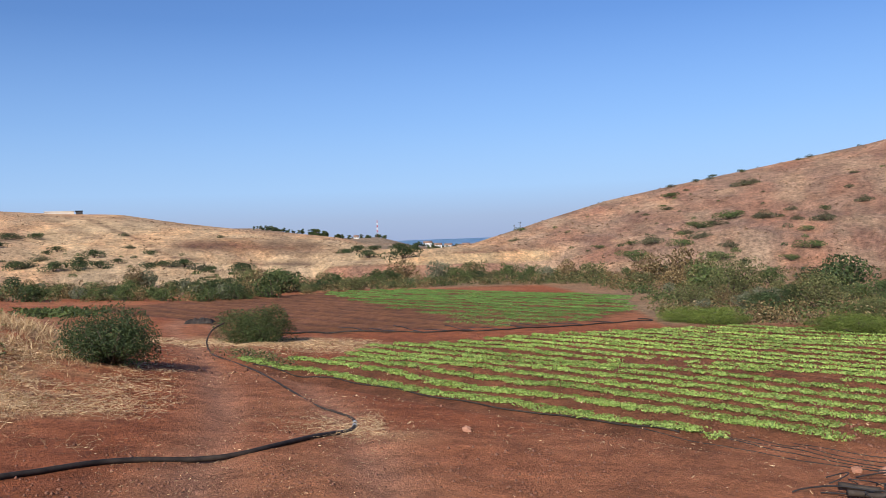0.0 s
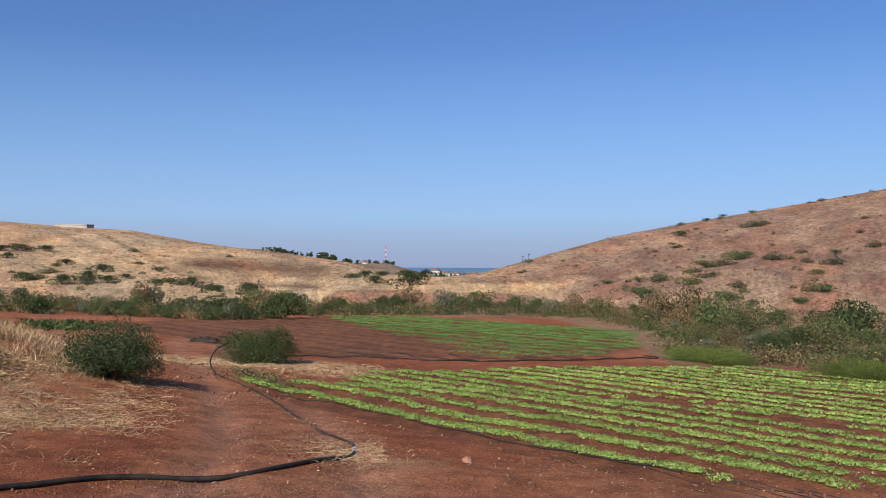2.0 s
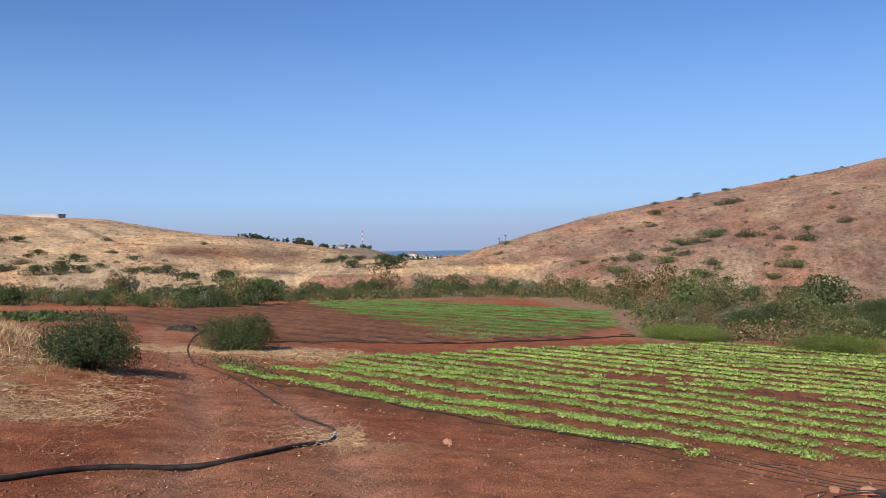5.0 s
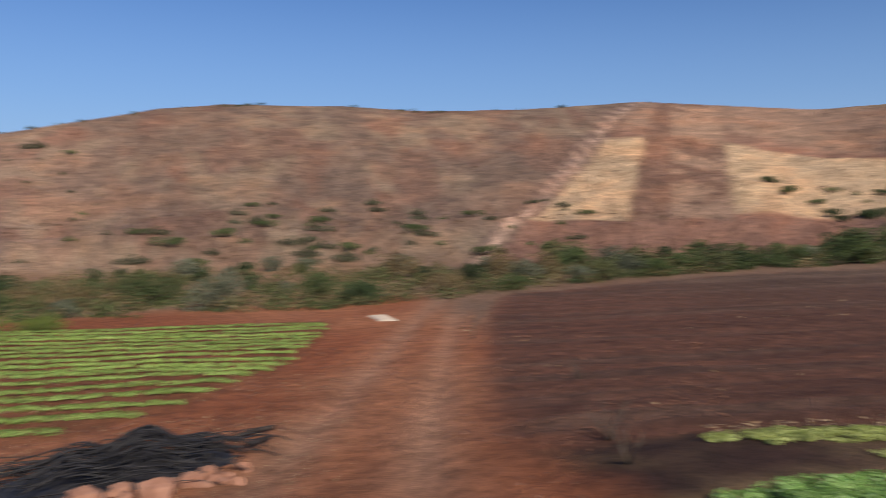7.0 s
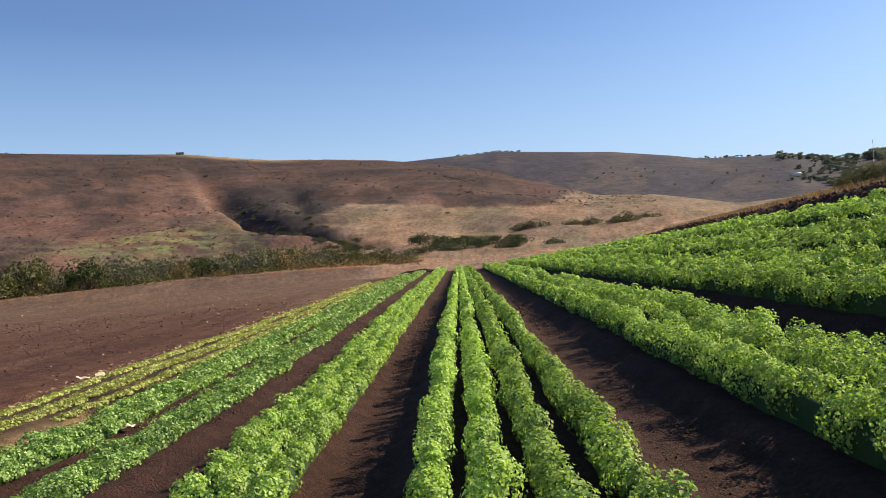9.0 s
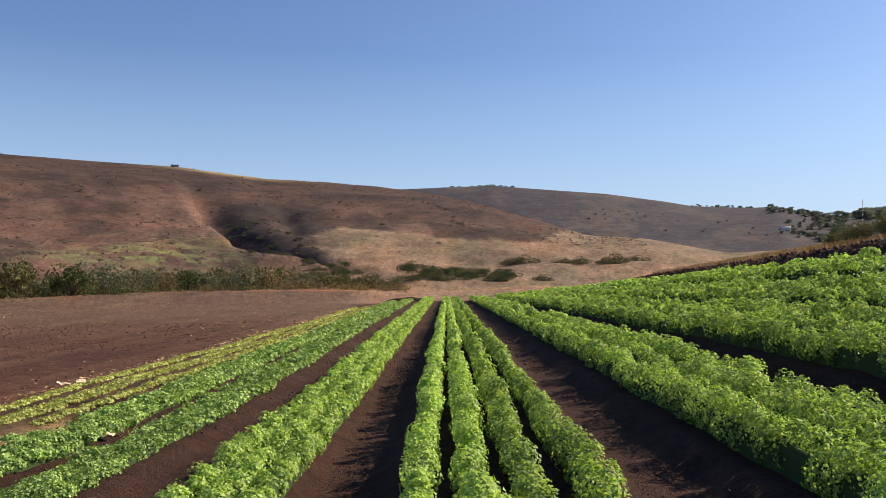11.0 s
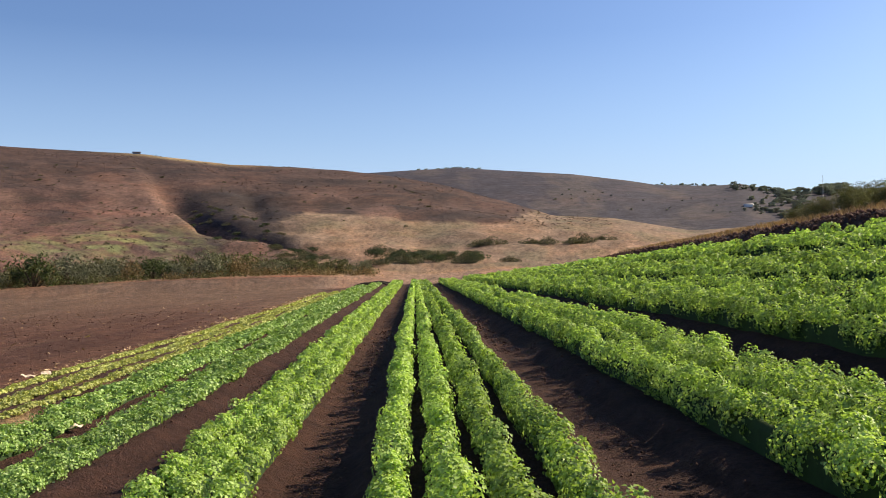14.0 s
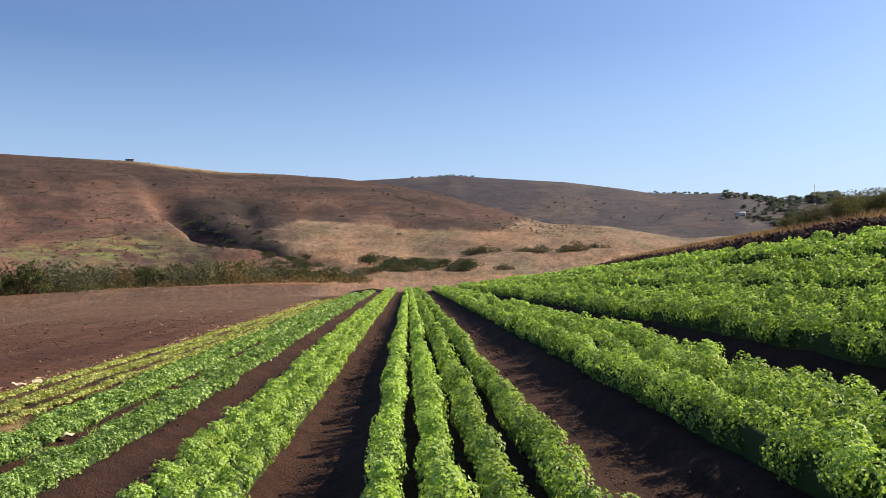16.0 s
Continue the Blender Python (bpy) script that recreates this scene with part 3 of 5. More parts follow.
def build_ground():
    az = np.radians(np.concatenate([np.arange(36, -172, -0.43), np.arange(-172, -324, -2.0)]))
    ring = np.concatenate([[0.002], 0.35 * np.exp(np.arange(0, math.log(4950 / 0.35), 0.0195))])
    a, r = np.meshgrid(az, ring)
    x, y = (-np.sin(a) * r).ravel(), (np.cos(a) * r).ravel()
    x, y = x + 0.06 * np.exp(-np.hypot(x, y)), y + 0.04 * np.exp(-np.hypot(x, y))
    z = heights(x, y)
    n, m = len(az), len(ring)
    i, j = np.meshgrid(np.arange(m - 1), np.arange(n), indexing="ij")
    k = (j + 1) % n
    quads = np.stack([i * n + j, (i + 1) * n + j, (i + 1) * n + k, i * n + k], -1).reshape(-1, 4)
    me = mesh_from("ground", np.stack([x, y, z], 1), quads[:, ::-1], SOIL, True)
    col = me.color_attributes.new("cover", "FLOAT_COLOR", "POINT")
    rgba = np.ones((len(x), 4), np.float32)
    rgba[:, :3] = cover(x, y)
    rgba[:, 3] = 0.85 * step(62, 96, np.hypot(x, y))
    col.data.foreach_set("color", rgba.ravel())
    # how the growth lies on the slopes: across them and up them
    grain = me.attributes.new("grain", "FLOAT_VECTOR", "POINT")
    grain.data.foreach_set("vector", np.stack([np.repeat(np.arange(m), n) * 0 + np.tile(az, m) * 150, z * 1.5, np.hypot(x, y) * 0.10], 1).astype(np.float32).ravel())
    return tagged(new("ground", me), "red-brown farm soil, dry grass slopes and burnt hills round a valley", "ground", kind="structure")


def build_sea():
    az = np.radians(np.arange(12, -12.1, -2.0))
    v = [(-math.sin(q) * r, math.cos(q) * r, -10.0 + (r - 1300) / 3600 * 6.0) for r in (1300, 4960) for q in az]
    n = len(az)
    f = [(k, k + n, k + n + 1, k + 1) for k in range(n - 1)]
    return tagged(new("water", mesh_from("water", v, [q[::-1] for q in f], WATER)), "blue sea under haze at the horizon", "sea", kind="structure")


build_ground()
build_sea()

# ---- plants ----
rng = np.random.default_rng(7)


def unit(v):
    return v / np.maximum(np.linalg.norm(v, axis=1, keepdims=True), 1e-9)


def leaf_cloud(pts, normals, size, loose=0.8, slim=0.62, fold=0.22, rand=rng):
    """Folded, pointed leaves at the points, facing about along the normals. Returns vertices and triangles."""
    n = len(pts)
    nrm = unit(normals + loose * rand.normal(size=(n, 3)))
    t = unit(np.cross(nrm, rand.normal(size=(n, 3))))
    b = np.cross(nrm, t)
    size = (size * (0.7 + 0.6 * rand.random(n)))[:, None]
    base, tip = pts - t * size * 0.5, pts + t * size * 0.5 - nrm * size * 0.12
    left = pts + b * size * slim * 0.5 + nrm * size * fold
    right = pts - b * size * slim * 0.5 + nrm * size * fold
    v = np.stack([base, left, tip, right], 1).reshape(-1, 3)
    k = np.arange(n)[:, None] * 4
    f = np.concatenate([k + np.array([[0, 2, 1]]), k + np.array([[0, 3, 2]])], 1).reshape(-1, 3)
    return v, f


def join(parts):
    vs, fs, at = [], [], 0
    for v, f in parts:
        vs.append(v)
        fs.append(np.asarray(f) + at)
        at += len(v)
    return np.concatenate(vs), np.concatenate(fs)


def crop_line(s0, l0, l1, width, height, seed, gaps=0.0, thick=1.0, pitch=0.2, least=0.024, grow=0.0036, bare=(), ragged=0.15, fan=0.0):
    """Leaves of one planted line: a row of plants, each a crown of leaves on a foot; leaves get larger and fewer with the distance from the field's head."""
    rand = np.random.default_rng(seed)
    q = np.arange(l0, l1, pitch)
    q = q + rand.normal(size=len(q)) * 0.16 * pitch
    keep = np.ones(len(q), bool)
    if gaps:
        keep &= fbm(q * 0.45, q * 0 + s0 * 3, 3, 63) > gaps
    for bs, bl, br in bare:
        keep &= np.hypot((s0 - bs) * 1.4, q - bl) > br * rand.uniform(0.6, 1.1, len(q))
    keep &= rand.random(len(q)) > 0.02
    q = q[keep]
    k = len(q)
    big = (1 + ragged * rand.normal(size=k)).clip(0.55, 1.5) * (0.82 + 0.36 * fbm(q * 0.55, q * 0 + s0 * 5, 3, 61))
    x, y = place(s0 - fan * np.maximum(0, 9 - q) + 0.05 * (fbm(q * 0.8, q * 0 + s0, 2, 64) - 0.5) + rand.normal(size=k) * 0.07 * width, q)
    d = np.hypot(x, y)
    size = np.maximum(least, grow * d)
    rx = 0.56 * width * big ** 0.7
    rl = np.maximum(rx, pitch * 0.58)
    top = height * big
    rz = 0.54 * top
    count = np.maximum(3, (thick * 4.2 * rx * (0.5 * rl + rz) / (0.30 * size * size) * 0.62).astype(int))
    own = np.repeat(np.arange(k), count)
    n = len(own)
    # each crown is a cluster of rounded lobes
    lobes = unit(rand.normal(size=(k * 8, 3)) + (0, 0, 0.25)).reshape(k, 8, 3)
    lobe = lobes[own, rand.integers(0, 8, n)]
    ball = unit(rand.normal(size=(n, 3)) + 0.5 * lobe + (0, 0, 0.15))
    e = 0.56 * lobe + ball * (0.42 + 0.16 * rand.random((n, 1)))
    e[:, 2] = np.maximum(e[:, 2], -0.75)
    ds, dl = e[:, 0] * rx[own], e[:, 1] * rl[own]
    z = heights(x, y)[own] + (top - rz)[own] + e[:, 2] * rz[own]
    pts = np.stack([x[own] + ds * R[0] + dl * U[0], y[own] + ds * R[1] + dl * U[1], z], 1)
    face = ball + 0.5 * lobe
    nrm = np.stack([face[:, 0] * R[0] + face[:, 1] * U[0], face[:, 0] * R[1] + face[:, 1] * U[1], face[:, 2] + 0.3], 1)
    return leaf_cloud(pts, unit(nrm), size[own], loose=0.3, slim=0.85, fold=0.14, rand=rand)


# a hull that fills the row, dark to stand in for shade under leaves
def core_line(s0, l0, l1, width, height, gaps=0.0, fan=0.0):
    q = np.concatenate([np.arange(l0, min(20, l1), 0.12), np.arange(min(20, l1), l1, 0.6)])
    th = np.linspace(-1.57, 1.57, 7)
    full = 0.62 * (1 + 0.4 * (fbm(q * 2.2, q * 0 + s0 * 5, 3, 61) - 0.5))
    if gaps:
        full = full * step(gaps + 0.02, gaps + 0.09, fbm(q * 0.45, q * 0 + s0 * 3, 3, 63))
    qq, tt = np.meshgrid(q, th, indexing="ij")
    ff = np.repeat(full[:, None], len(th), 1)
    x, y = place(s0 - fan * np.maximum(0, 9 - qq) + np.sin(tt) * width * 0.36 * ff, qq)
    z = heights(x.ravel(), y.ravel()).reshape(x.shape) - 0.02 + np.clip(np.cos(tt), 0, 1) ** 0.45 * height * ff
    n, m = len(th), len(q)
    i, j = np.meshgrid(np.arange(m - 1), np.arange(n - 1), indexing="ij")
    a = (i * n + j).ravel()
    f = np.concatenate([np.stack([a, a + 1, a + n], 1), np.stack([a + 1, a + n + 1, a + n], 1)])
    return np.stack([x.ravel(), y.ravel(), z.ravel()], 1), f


def part(name, me, parent, label=""):
    ob = new(name, me)
    ob.parent = parent
    if label:
        ob["label"] = label
    return ob


def crop_row(name, label, group, s0, l0, l1, width, height, mat, seed, gaps=0.0, **kw):
    row = tagged(new(name), label, "crop row", group)
    part("foliage", mesh_from(name + "_leaves", *crop_line(s0, l0, l1, width, height, seed, gaps, **kw), mat), row)
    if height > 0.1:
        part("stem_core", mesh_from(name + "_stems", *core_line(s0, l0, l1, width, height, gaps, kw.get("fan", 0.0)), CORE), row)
    return row


def plant_beds():
    """Beds of three or four lines: old yellowed herbs, herbs, low celery, tall celery up the slope."""
    rand = random.Random(3)
    lines = [(k, 2.27 + (k - 1) * BED + 0.45 * j) for k in range(1, 5) for j in range(3)]
    lines += [(0, q) for q in (-0.18, 0.165, 0.51, 0.90)]
    lines += [(-1, q) for q in (-1.78, -1.49, -1.21)]
    lines += [(-2, q) for q in (-3.50, -3.22, -2.94)]
    lines += [(-3, q) for q in (-4.72, -4.47, -4.22)]
    lines += [(-4, q) for q in (-7.32, -7.06, -6.36, -6.10, -5.55)]
    for i, (k, s0) in enumerate(sorted(lines)):
        start, end = BED_START + rand.uniform(-0.25, 0.25), BED_END + rand.uniform(-1.2, 0.5)
        seed = 1000 + i
        if k == -4:
            crop_row("yellowing_row", "thin yellowing row of old herb plants in brown soil", "spent herb rows", s0, start + (3.5 if s0 < -6.8 else 1.2) + 1.5 * rand.random(), end - 9,
                     0.24, 0.06, YELLOWED, seed, gaps=0.12 if s0 < -6 else 0.34, thick=1.0, pitch=0.16, grow=0.0032, fan=0.12)
        elif k <= -2:
            crop_row("herb_row", "dense green row of herb plants in dark soil", "herb rows", s0, start + (0.8 if k == -3 else 0), end - 5,
                     0.27, 0.13, HERB, seed, gaps=0.29 if k == -3 else 0.22, pitch=0.17, ragged=0.2, grow=0.0036, least=0.019, thick=0.95, fan=0.11 if k == -3 else 0.05)
        elif k == -1:
            crop_row("celery_row", "bright green row of young celery plants in dark soil", "celery rows", s0, start, end,
                     0.215, 0.23, CELERY, seed, pitch=0.19, least=0.026, thick=1.1)
        elif k == 0:
            crop_row("celery_row", "bright green row of celery plants in dark soil", "celery rows", s0, start, end,
                     0.22, 0.31, CELERY, seed, pitch=0.21, least=0.027, thick=1.1)
        else:
            crop_row("celery_row", "tall bright green row of celery plants in dark soil", "celery rows", s0, start, end,
                     0.295, 0.38, CELERY, seed, pitch=0.22, grow=0.0032, thick=1.0, least=0.026, ragged=0.09)


def plant_field_one():
    for k in range(20):
        s0 = -8.78 - 1.15 * k
        ls = np.arange(-30, 12, 0.1)
        inside = ls[in_field_one(np.full(len(ls), s0), ls) > 0.5]
        crop_row("lettuce_row", "pale green row of young lettuce in red-brown soil", "lettuce rows", s0, inside[0], inside[-1],
                 0.31, 0.06, LETTUCE, 3000 + k, gaps=0.10, thick=0.5, pitch=0.13, least=0.026, grow=0.0021,
                 ragged=0.12, bare=((-17.2, -11.2, 1.7), (-16.6, -7.6, 1.0)))


def plant_field_two():
    for k in range(16):
        s0 = -18.0 - 2.1 * k
        ls = np.arange(-62, -18, 0.1)
        inside = ls[in_field_two(np.full(len(ls), s0), ls) > 0.5]
        if len(inside) < 20:
            continue
        start = float(np.interp(-s0, [17, 23, 26, 32.5, 40, 44], [-24, -25, -27, -42, -58, -61]))
        inside = inside[inside > start]
        if len(inside) < 20:
            continue
        gaps = float(np.interp(-s0, [17, 25, 31, 37], [0.36, 0.25, 0.15, 0.0]))
        cover_share = float(np.interp(-s0, [17, 25, 32, 44], [0.03, 0.10, 0.28, 0.5]))
        crop_row("seedling_row", "thin low green row of seedlings in brown soil", "seedling rows", s0, inside[0], inside[-1],
                 0.85, 0.05, SEEDLING, 4000 + k, gaps=gaps, thick=cover_share, pitch=0.4, least=0.05, grow=0.0013, ragged=0.35)


plant_beds()
plant_field_one()
plant_field_two()


# ---- shrubs and trees ----
def tube(path, radii, sides=6):
    """A tapering tube along a path."""
    path, radii = np.asarray(path, float), np.asarray(radii, float)
    tan = unit(np.gradient(path, axis=0))
    ref = np.array([0.31, 0.17, 0.93])
    a = unit(np.cross(tan, ref))
    b = np.cross(tan, a)
    th = np.linspace(0, 2 * np.pi, sides, endpoint=False)
    v = path[:, None] + radii[:, None, None] * (np.cos(th)[None, :, None] * a[:, None] + np.sin(th)[None, :, None] * b[:, None])
    n, f = len(path), []
    for i in range(n - 1):
        for j in range(sides):
            p, q = i * sides + j, i * sides + (j + 1) % sides
            f += [(p, q, p + sides), (q, q + sides, p + sides)]
    for e, o in ((0, 1), ((n - 1) * sides, -1)):
        for j in range(1, sides - 1):
            f.append((e, e + j + 1, e + j) if o > 0 else (e, e + j, e + j + 1))
    return v.reshape(-1, 3), np.array(f)


def shrub_parts(seed, leaves, leaf, blobs=9, wide=1.0, tall=1.0, upright=0.0):
    """A shrub about 1 m high and 1.3 m wide: limbs from the foot into uneven clumps of leaves."""
    rand = np.random.default_rng(seed)
    limbs, pts, nrm = [], [], []
    for k in range(blobs):
        ang = k * 2.4 + rand.uniform(-0.5, 0.5)
        out = wide * (0.12 + 0.42 * rand.random()) * (1 if k else 0)
        up = tall * rand.uniform(0.14, 0.66) if k else tall * 0.6
        c = np.array([math.cos(ang) * out, math.sin(ang) * out, up])
        mid = c * np.array([0.45, 0.45, 0.5]) + rand.normal(size=3) * 0.04
        limbs.append(tube([(0, 0, -0.06), mid, c], [0.035, 0.022, 0.008], 3))
        r = np.array([rand.uniform(0.2, 0.34) * wide, rand.uniform(0.2, 0.34) * wide, rand.uniform(0.18, 0.3) * tall * (1 + upright)])
        n = leaves // blobs
        q = unit(rand.normal(size=(n, 3)))
        rough = 0.68 + 0.46 * rand.random(n) ** 0.7
        p = c + q * r * rough[:, None]
        keep = p[:, 2] > 0.0
        pts.append(p[keep])
        nrm.append((q / r)[keep])
    pts, nrm = np.concatenate(pts), unit(np.concatenate(nrm))
    return join(limbs), leaf_cloud(pts, nrm, np.full(len(pts), leaf), loose=0.9, slim=0.5, rand=rand)


def stand(x, y, turn=0.0, size=1.0, tall=1.0, sink=0.03):
    z = float(heights(np.array([x]), np.array([y]))[0]) - sink * size
    return Matrix.LocRotScale((x, y, z), Euler((0, 0, turn)), (size, size, size * tall))


def shrub(mats, kind, seed, leaves, leaf, label, category="shrub", group="", **kw):
    limbs, cloud = shrub_parts(seed, leaves, leaf, **kw)
    ob = tagged(new(kind), label, category, group)
    part("limb_frame", mesh_from(kind + "_limbs", *limbs, BARK), ob)
    part("foliage", mesh_from(kind + "_foliage", *cloud, mats), ob)
    return ob


def scatter_copies(protos, spots):
    """Stand copies of the shrubs at the spots (which, x, y, turn, size, tall); the first of each kind is moved there itself."""
    used = set()
    for which, x, y, turn, size, tall in spots:
        m = stand(x, y, turn, size, tall)
        if which in used:
            ob = copy_thing(protos[which], m)
            ob.matrix_basis = m
        else:
            protos[which].matrix_basis = m
            used.add(which)


def creek_scrub():
    group = "creek scrub"
    protos = [
        shrub(SHRUB_DARK, "shrub", 11, 3600, 0.044, "dark green leafy shrub beside the creek", group=group, blobs=11),
        shrub(SHRUB_GREEN, "shrub", 12, 3600, 0.044, "green leafy shrub beside the creek", group=group, blobs=10),
        shrub(SHRUB_SAGE, "shrub", 13, 3600, 0.044, "grey-green sage shrub beside the creek", group=group, blobs=9),
        shrub(SHRUB_DRY, "shrub", 14, 3600, 0.044, "dry brown shrub with straw-coloured twigs", group=group, blobs=12, upright=0.4),
        shrub(SHRUB_OLIVE, "shrub", 15, 3600, 0.044, "olive green shrub with yellowed tips", group=group, blobs=11, upright=0.3),
        shrub(SHRUB_GREEN, "shrub", 16, 3600, 0.044, "low spreading bright green shrub", group=group, blobs=12, wide=1.35, tall=0.75),
    ]
    far = [
        shrub(SHRUB_DARK, "shrub", 11, 1000, 0.09, "dark green leafy shrub beside the creek", group=group, blobs=11),
        shrub(SHRUB_GREEN, "shrub", 12, 1000, 0.09, "green leafy shrub beside the creek", group=group, blobs=10),
        shrub(SHRUB_SAGE, "shrub", 13, 1000, 0.09, "grey-green sage shrub beside the creek", group=group, blobs=9),
        shrub(SHRUB_DRY, "shrub", 14, 1000, 0.09, "dry brown shrub with straw-coloured twigs", group=group, blobs=12, upright=0.4),
        shrub(SHRUB_OLIVE, "shrub", 15, 1000, 0.09, "olive green shrub with yellowed tips", group=group, blobs=11, upright=0.3),
        shrub(SHRUB_GREEN, "shrub", 16, 1000, 0.09, "low spreading bright green shrub", group=group, blobs=12, wide=1.35, tall=0.75),
    ]
    protos += far
    rand = random.Random(5)
    spots = []
    belt = [(34, 62, 26, 6), (19, 60, 36, 9), (13, 61, 36, 9), (9, 72, 22, 5), (0, 82, 12, 3.0), (-9, 80, 12, 3.2), (-14.2, 64, 20, 4), (-15.7, 41, 40, 5.5), (-22, 36.5, 36, 6),
            (-34, 38, 38, 3.6), (-50, 39, 38, 3.2), (-57, 43, 30, 3.2), (-66, 52, 22, 4), (-80, 66, 22, 4), (-95, 82, 24, 4.2), (-112, 100, 18, 3.6), (-124, 106, 16, 3.6), (-134, 104, 14, 2.5)]
    tab = np.array(sorted(belt))
    a = 33.0
    while a > -134:
        d0, thick, dens = (float(np.interp(a, tab[:, 0], tab[:, k])) for k in (1, 2, 3))
        depth = rand.random() ** 1.5
        d = d0 + 1.0 + depth * thick
        x, y = polar(a, d)
        size = (0.7 + 1.3 * rand.random() ** 1.6) * float(np.interp(a, [-134, -126, -110, -94, -84, -60, -30, -13, -9, -5, 8, 12, 18, 34], [1.3, 2.0, 2.2, 2.3, 1.6, 1.0, 1.1, 1.3, 1.1, 1.1, 1.1, 1.2, 0.8, 0.6])) * (1 + 0.4 * depth)
        w = [0.24, 0.22, 0.14, 0.12, 0.2, 0.08]
        if a < -90:
            w = [0.06, 0.10, 0.50, 0.08, 0.26, 0.0]
        elif -66 < a < -30:
            w = [0.15, 0.14, 0.24, 0.23, 0.22, 0.02]
        elif -30 < a < -13:
            w = [0.20, 0.24, 0.13, 0.16, 0.25, 0.02]
            if -18.5 < a < -14.5:
                w = [0.05, 0.1, 0.1, 0.55, 0.2, 0.0]
        k = rand.choices(range(6), w)[0]
        spots.append((k if d < 54 else k + 6, float(x), float(y), rand.uniform(0, 6.28), size, rand.uniform(0.8, 1.15)))
        a -= rand.uniform(0.5, 1.5) / dens * 2.3
    scatter_copies(protos, spots)
    return protos


def hill_scrub():
    """Single shrubs dotted over the slopes."""
    rand = random.Random(9)
    group = "hillside shrubs"
    protos = [shrub(SHRUB_DARK, "hillside_shrub", 31, 900, 0.085, "dark green rounded shrub on dry grass slope", group=group, blobs=7, wide=1.2, tall=0.78),
              shrub(SHRUB_GREEN, "hillside_shrub", 32, 900, 0.085, "green rounded shrub on dry grass slope", group=group, blobs=8, wide=1.3, tall=0.7),
              shrub(SHRUB_SCRUB, "hillside_shrub", 33, 900, 0.085, "olive grey shrub on dry hillside", group=group, blobs=7, wide=1.2, tall=0.72)]
    spots = []

    def dot(a, t, size, k=None):
        foot, crest = (float(np.interp(a, hills[:, 0], hills[:, q])) for q in (2, 3))
        x, y = polar(a, foot + t * (crest - foot))
        spots.append((rand.randrange(3) if k is None else k, float(x), float(y), rand.uniform(0, 6.28), size, rand.uniform(0.75, 1.0)))

    def set_at(a, d, size, k):
        x, y = polar(a, d)
        spots.append((k, float(x), float(y), rand.uniform(0, 6.28), size * 1.3, rand.uniform(0.75, 1.0)))

    # slope towards the sea: bearing, distance, size
    for a, d, size in ((28.8, 214, 2.1), (27.9, 220, 2.5), (27.3, 224, 1.7), (26.3, 224, 2.2), (28.4, 191, 1.9), (25.7, 174, 1.1), (25.1, 179, 1.8), (26.1, 157, 1.6), (27.5, 144, 2.1), (26.8, 145, 1.6),
                       (25.4, 137, 2.0), (24.0, 137, 2.2), (23.8, 152, 1.4), (23.0, 161, 1.9), (22.7, 138, 1.7), (21.6, 145, 1.2), (21.0, 113, 0.9), (21.2, 225, 1.4), (19.7, 169, 1.5), (19.8, 137, 1.7),
                       (19.0, 146, 1.5), (18.3, 148, 1.5), (17.6, 150, 1.9), (20.4, 101, 1.5), (16.7, 126, 1.9), (16.1, 122, 1.2), (14.1, 121, 2.1), (20.9, 186, 1.4), (15.3, 222, 1.1)):
        set_at(a, d, size, rand.choice((0, 0, 2)))
    for _ in range(34):
        a = rand.uniform(13, 30)
        dot(a, rand.uniform(0.02, 0.4) * (1 if a > 17 else 0.4), rand.uniform(0.5, 1.2), rand.choice((0, 0, 1)))
    for a, t, size in ((7.2, 0.35, 2.2), (6.4, 0.28, 2.4), (5.6, 0.2, 2.6), (5.2, 0.3, 2.0), (3.3, 0.12, 4.0), (3.6, 0.5, 3.6)):
        dot(a, t, size, 0)
    # reddish slope
    for a, d, size in ((-14.6, 204, 2.4), (-15.6, 211, 1.1), (-14.4, 185, 1.7), (-19.6, 198, 2.6), (-19.0, 198, 2.6), (-20.3, 154, 2.6), (-21.9, 158, 1.4), (-18.0, 158, 2.2), (-18.5, 159, 2.2), (-17.5, 149, 1.9),
                       (-16.3, 148, 2.3), (-16.4, 117, 1.8), (-15.4, 133, 1.7), (-13.3, 123, 2.1), (-15.2, 112, 1.8), (-12.0, 125, 1.1), (-9.9, 142, 1.3), (-9.2, 142, 0.8), (-18.2, 106, 1.4), (-23.0, 104, 1.9),
                       (-23.7, 130, 2.0), (-4.7, 224, 1.7), (-4.3, 199, 1.8), (-13.0, 183, 1.2), (-12.2, 107, 2.2), (-17.4, 100, 2.1), (-30.5, 200, 2.8), (-32.5, 190, 1.6), (-26, 150, 1.8)):
        set_at(a, d, size * 0.85, rand.choice((1, 2, 2)))
    for _ in range(46):  # dotted over the reddish slope
        dot(rand.uniform(-34, -7), rand.uniform(0.05, 0.75), rand.uniform(0.5, 1.3))
    for _ in range(60):  # lower slope of the reddish hill and above the creek
        a = rand.uniform(-66, -34)
        dot(a, rand.uniform(0.02, 0.3) * (0.5 + 0.5 * (a < -42)), rand.uniform(0.9, 2.2), rand.choice((1, 2, 2)))
    for _ in range(34):  # along the skyline
        a = rand.uniform(-66, -14)
        dot(a, rand.uniform(0.93, 1.0), rand.uniform(0.7, 1.7), rand.choice((0, 2)))
    for _ in range(26):  # on the pale slope
        dot(rand.uniform(-92, -76), rand.uniform(0.12, 0.3), rand.uniform(1.0, 2.2), rand.choice((0, 1)))
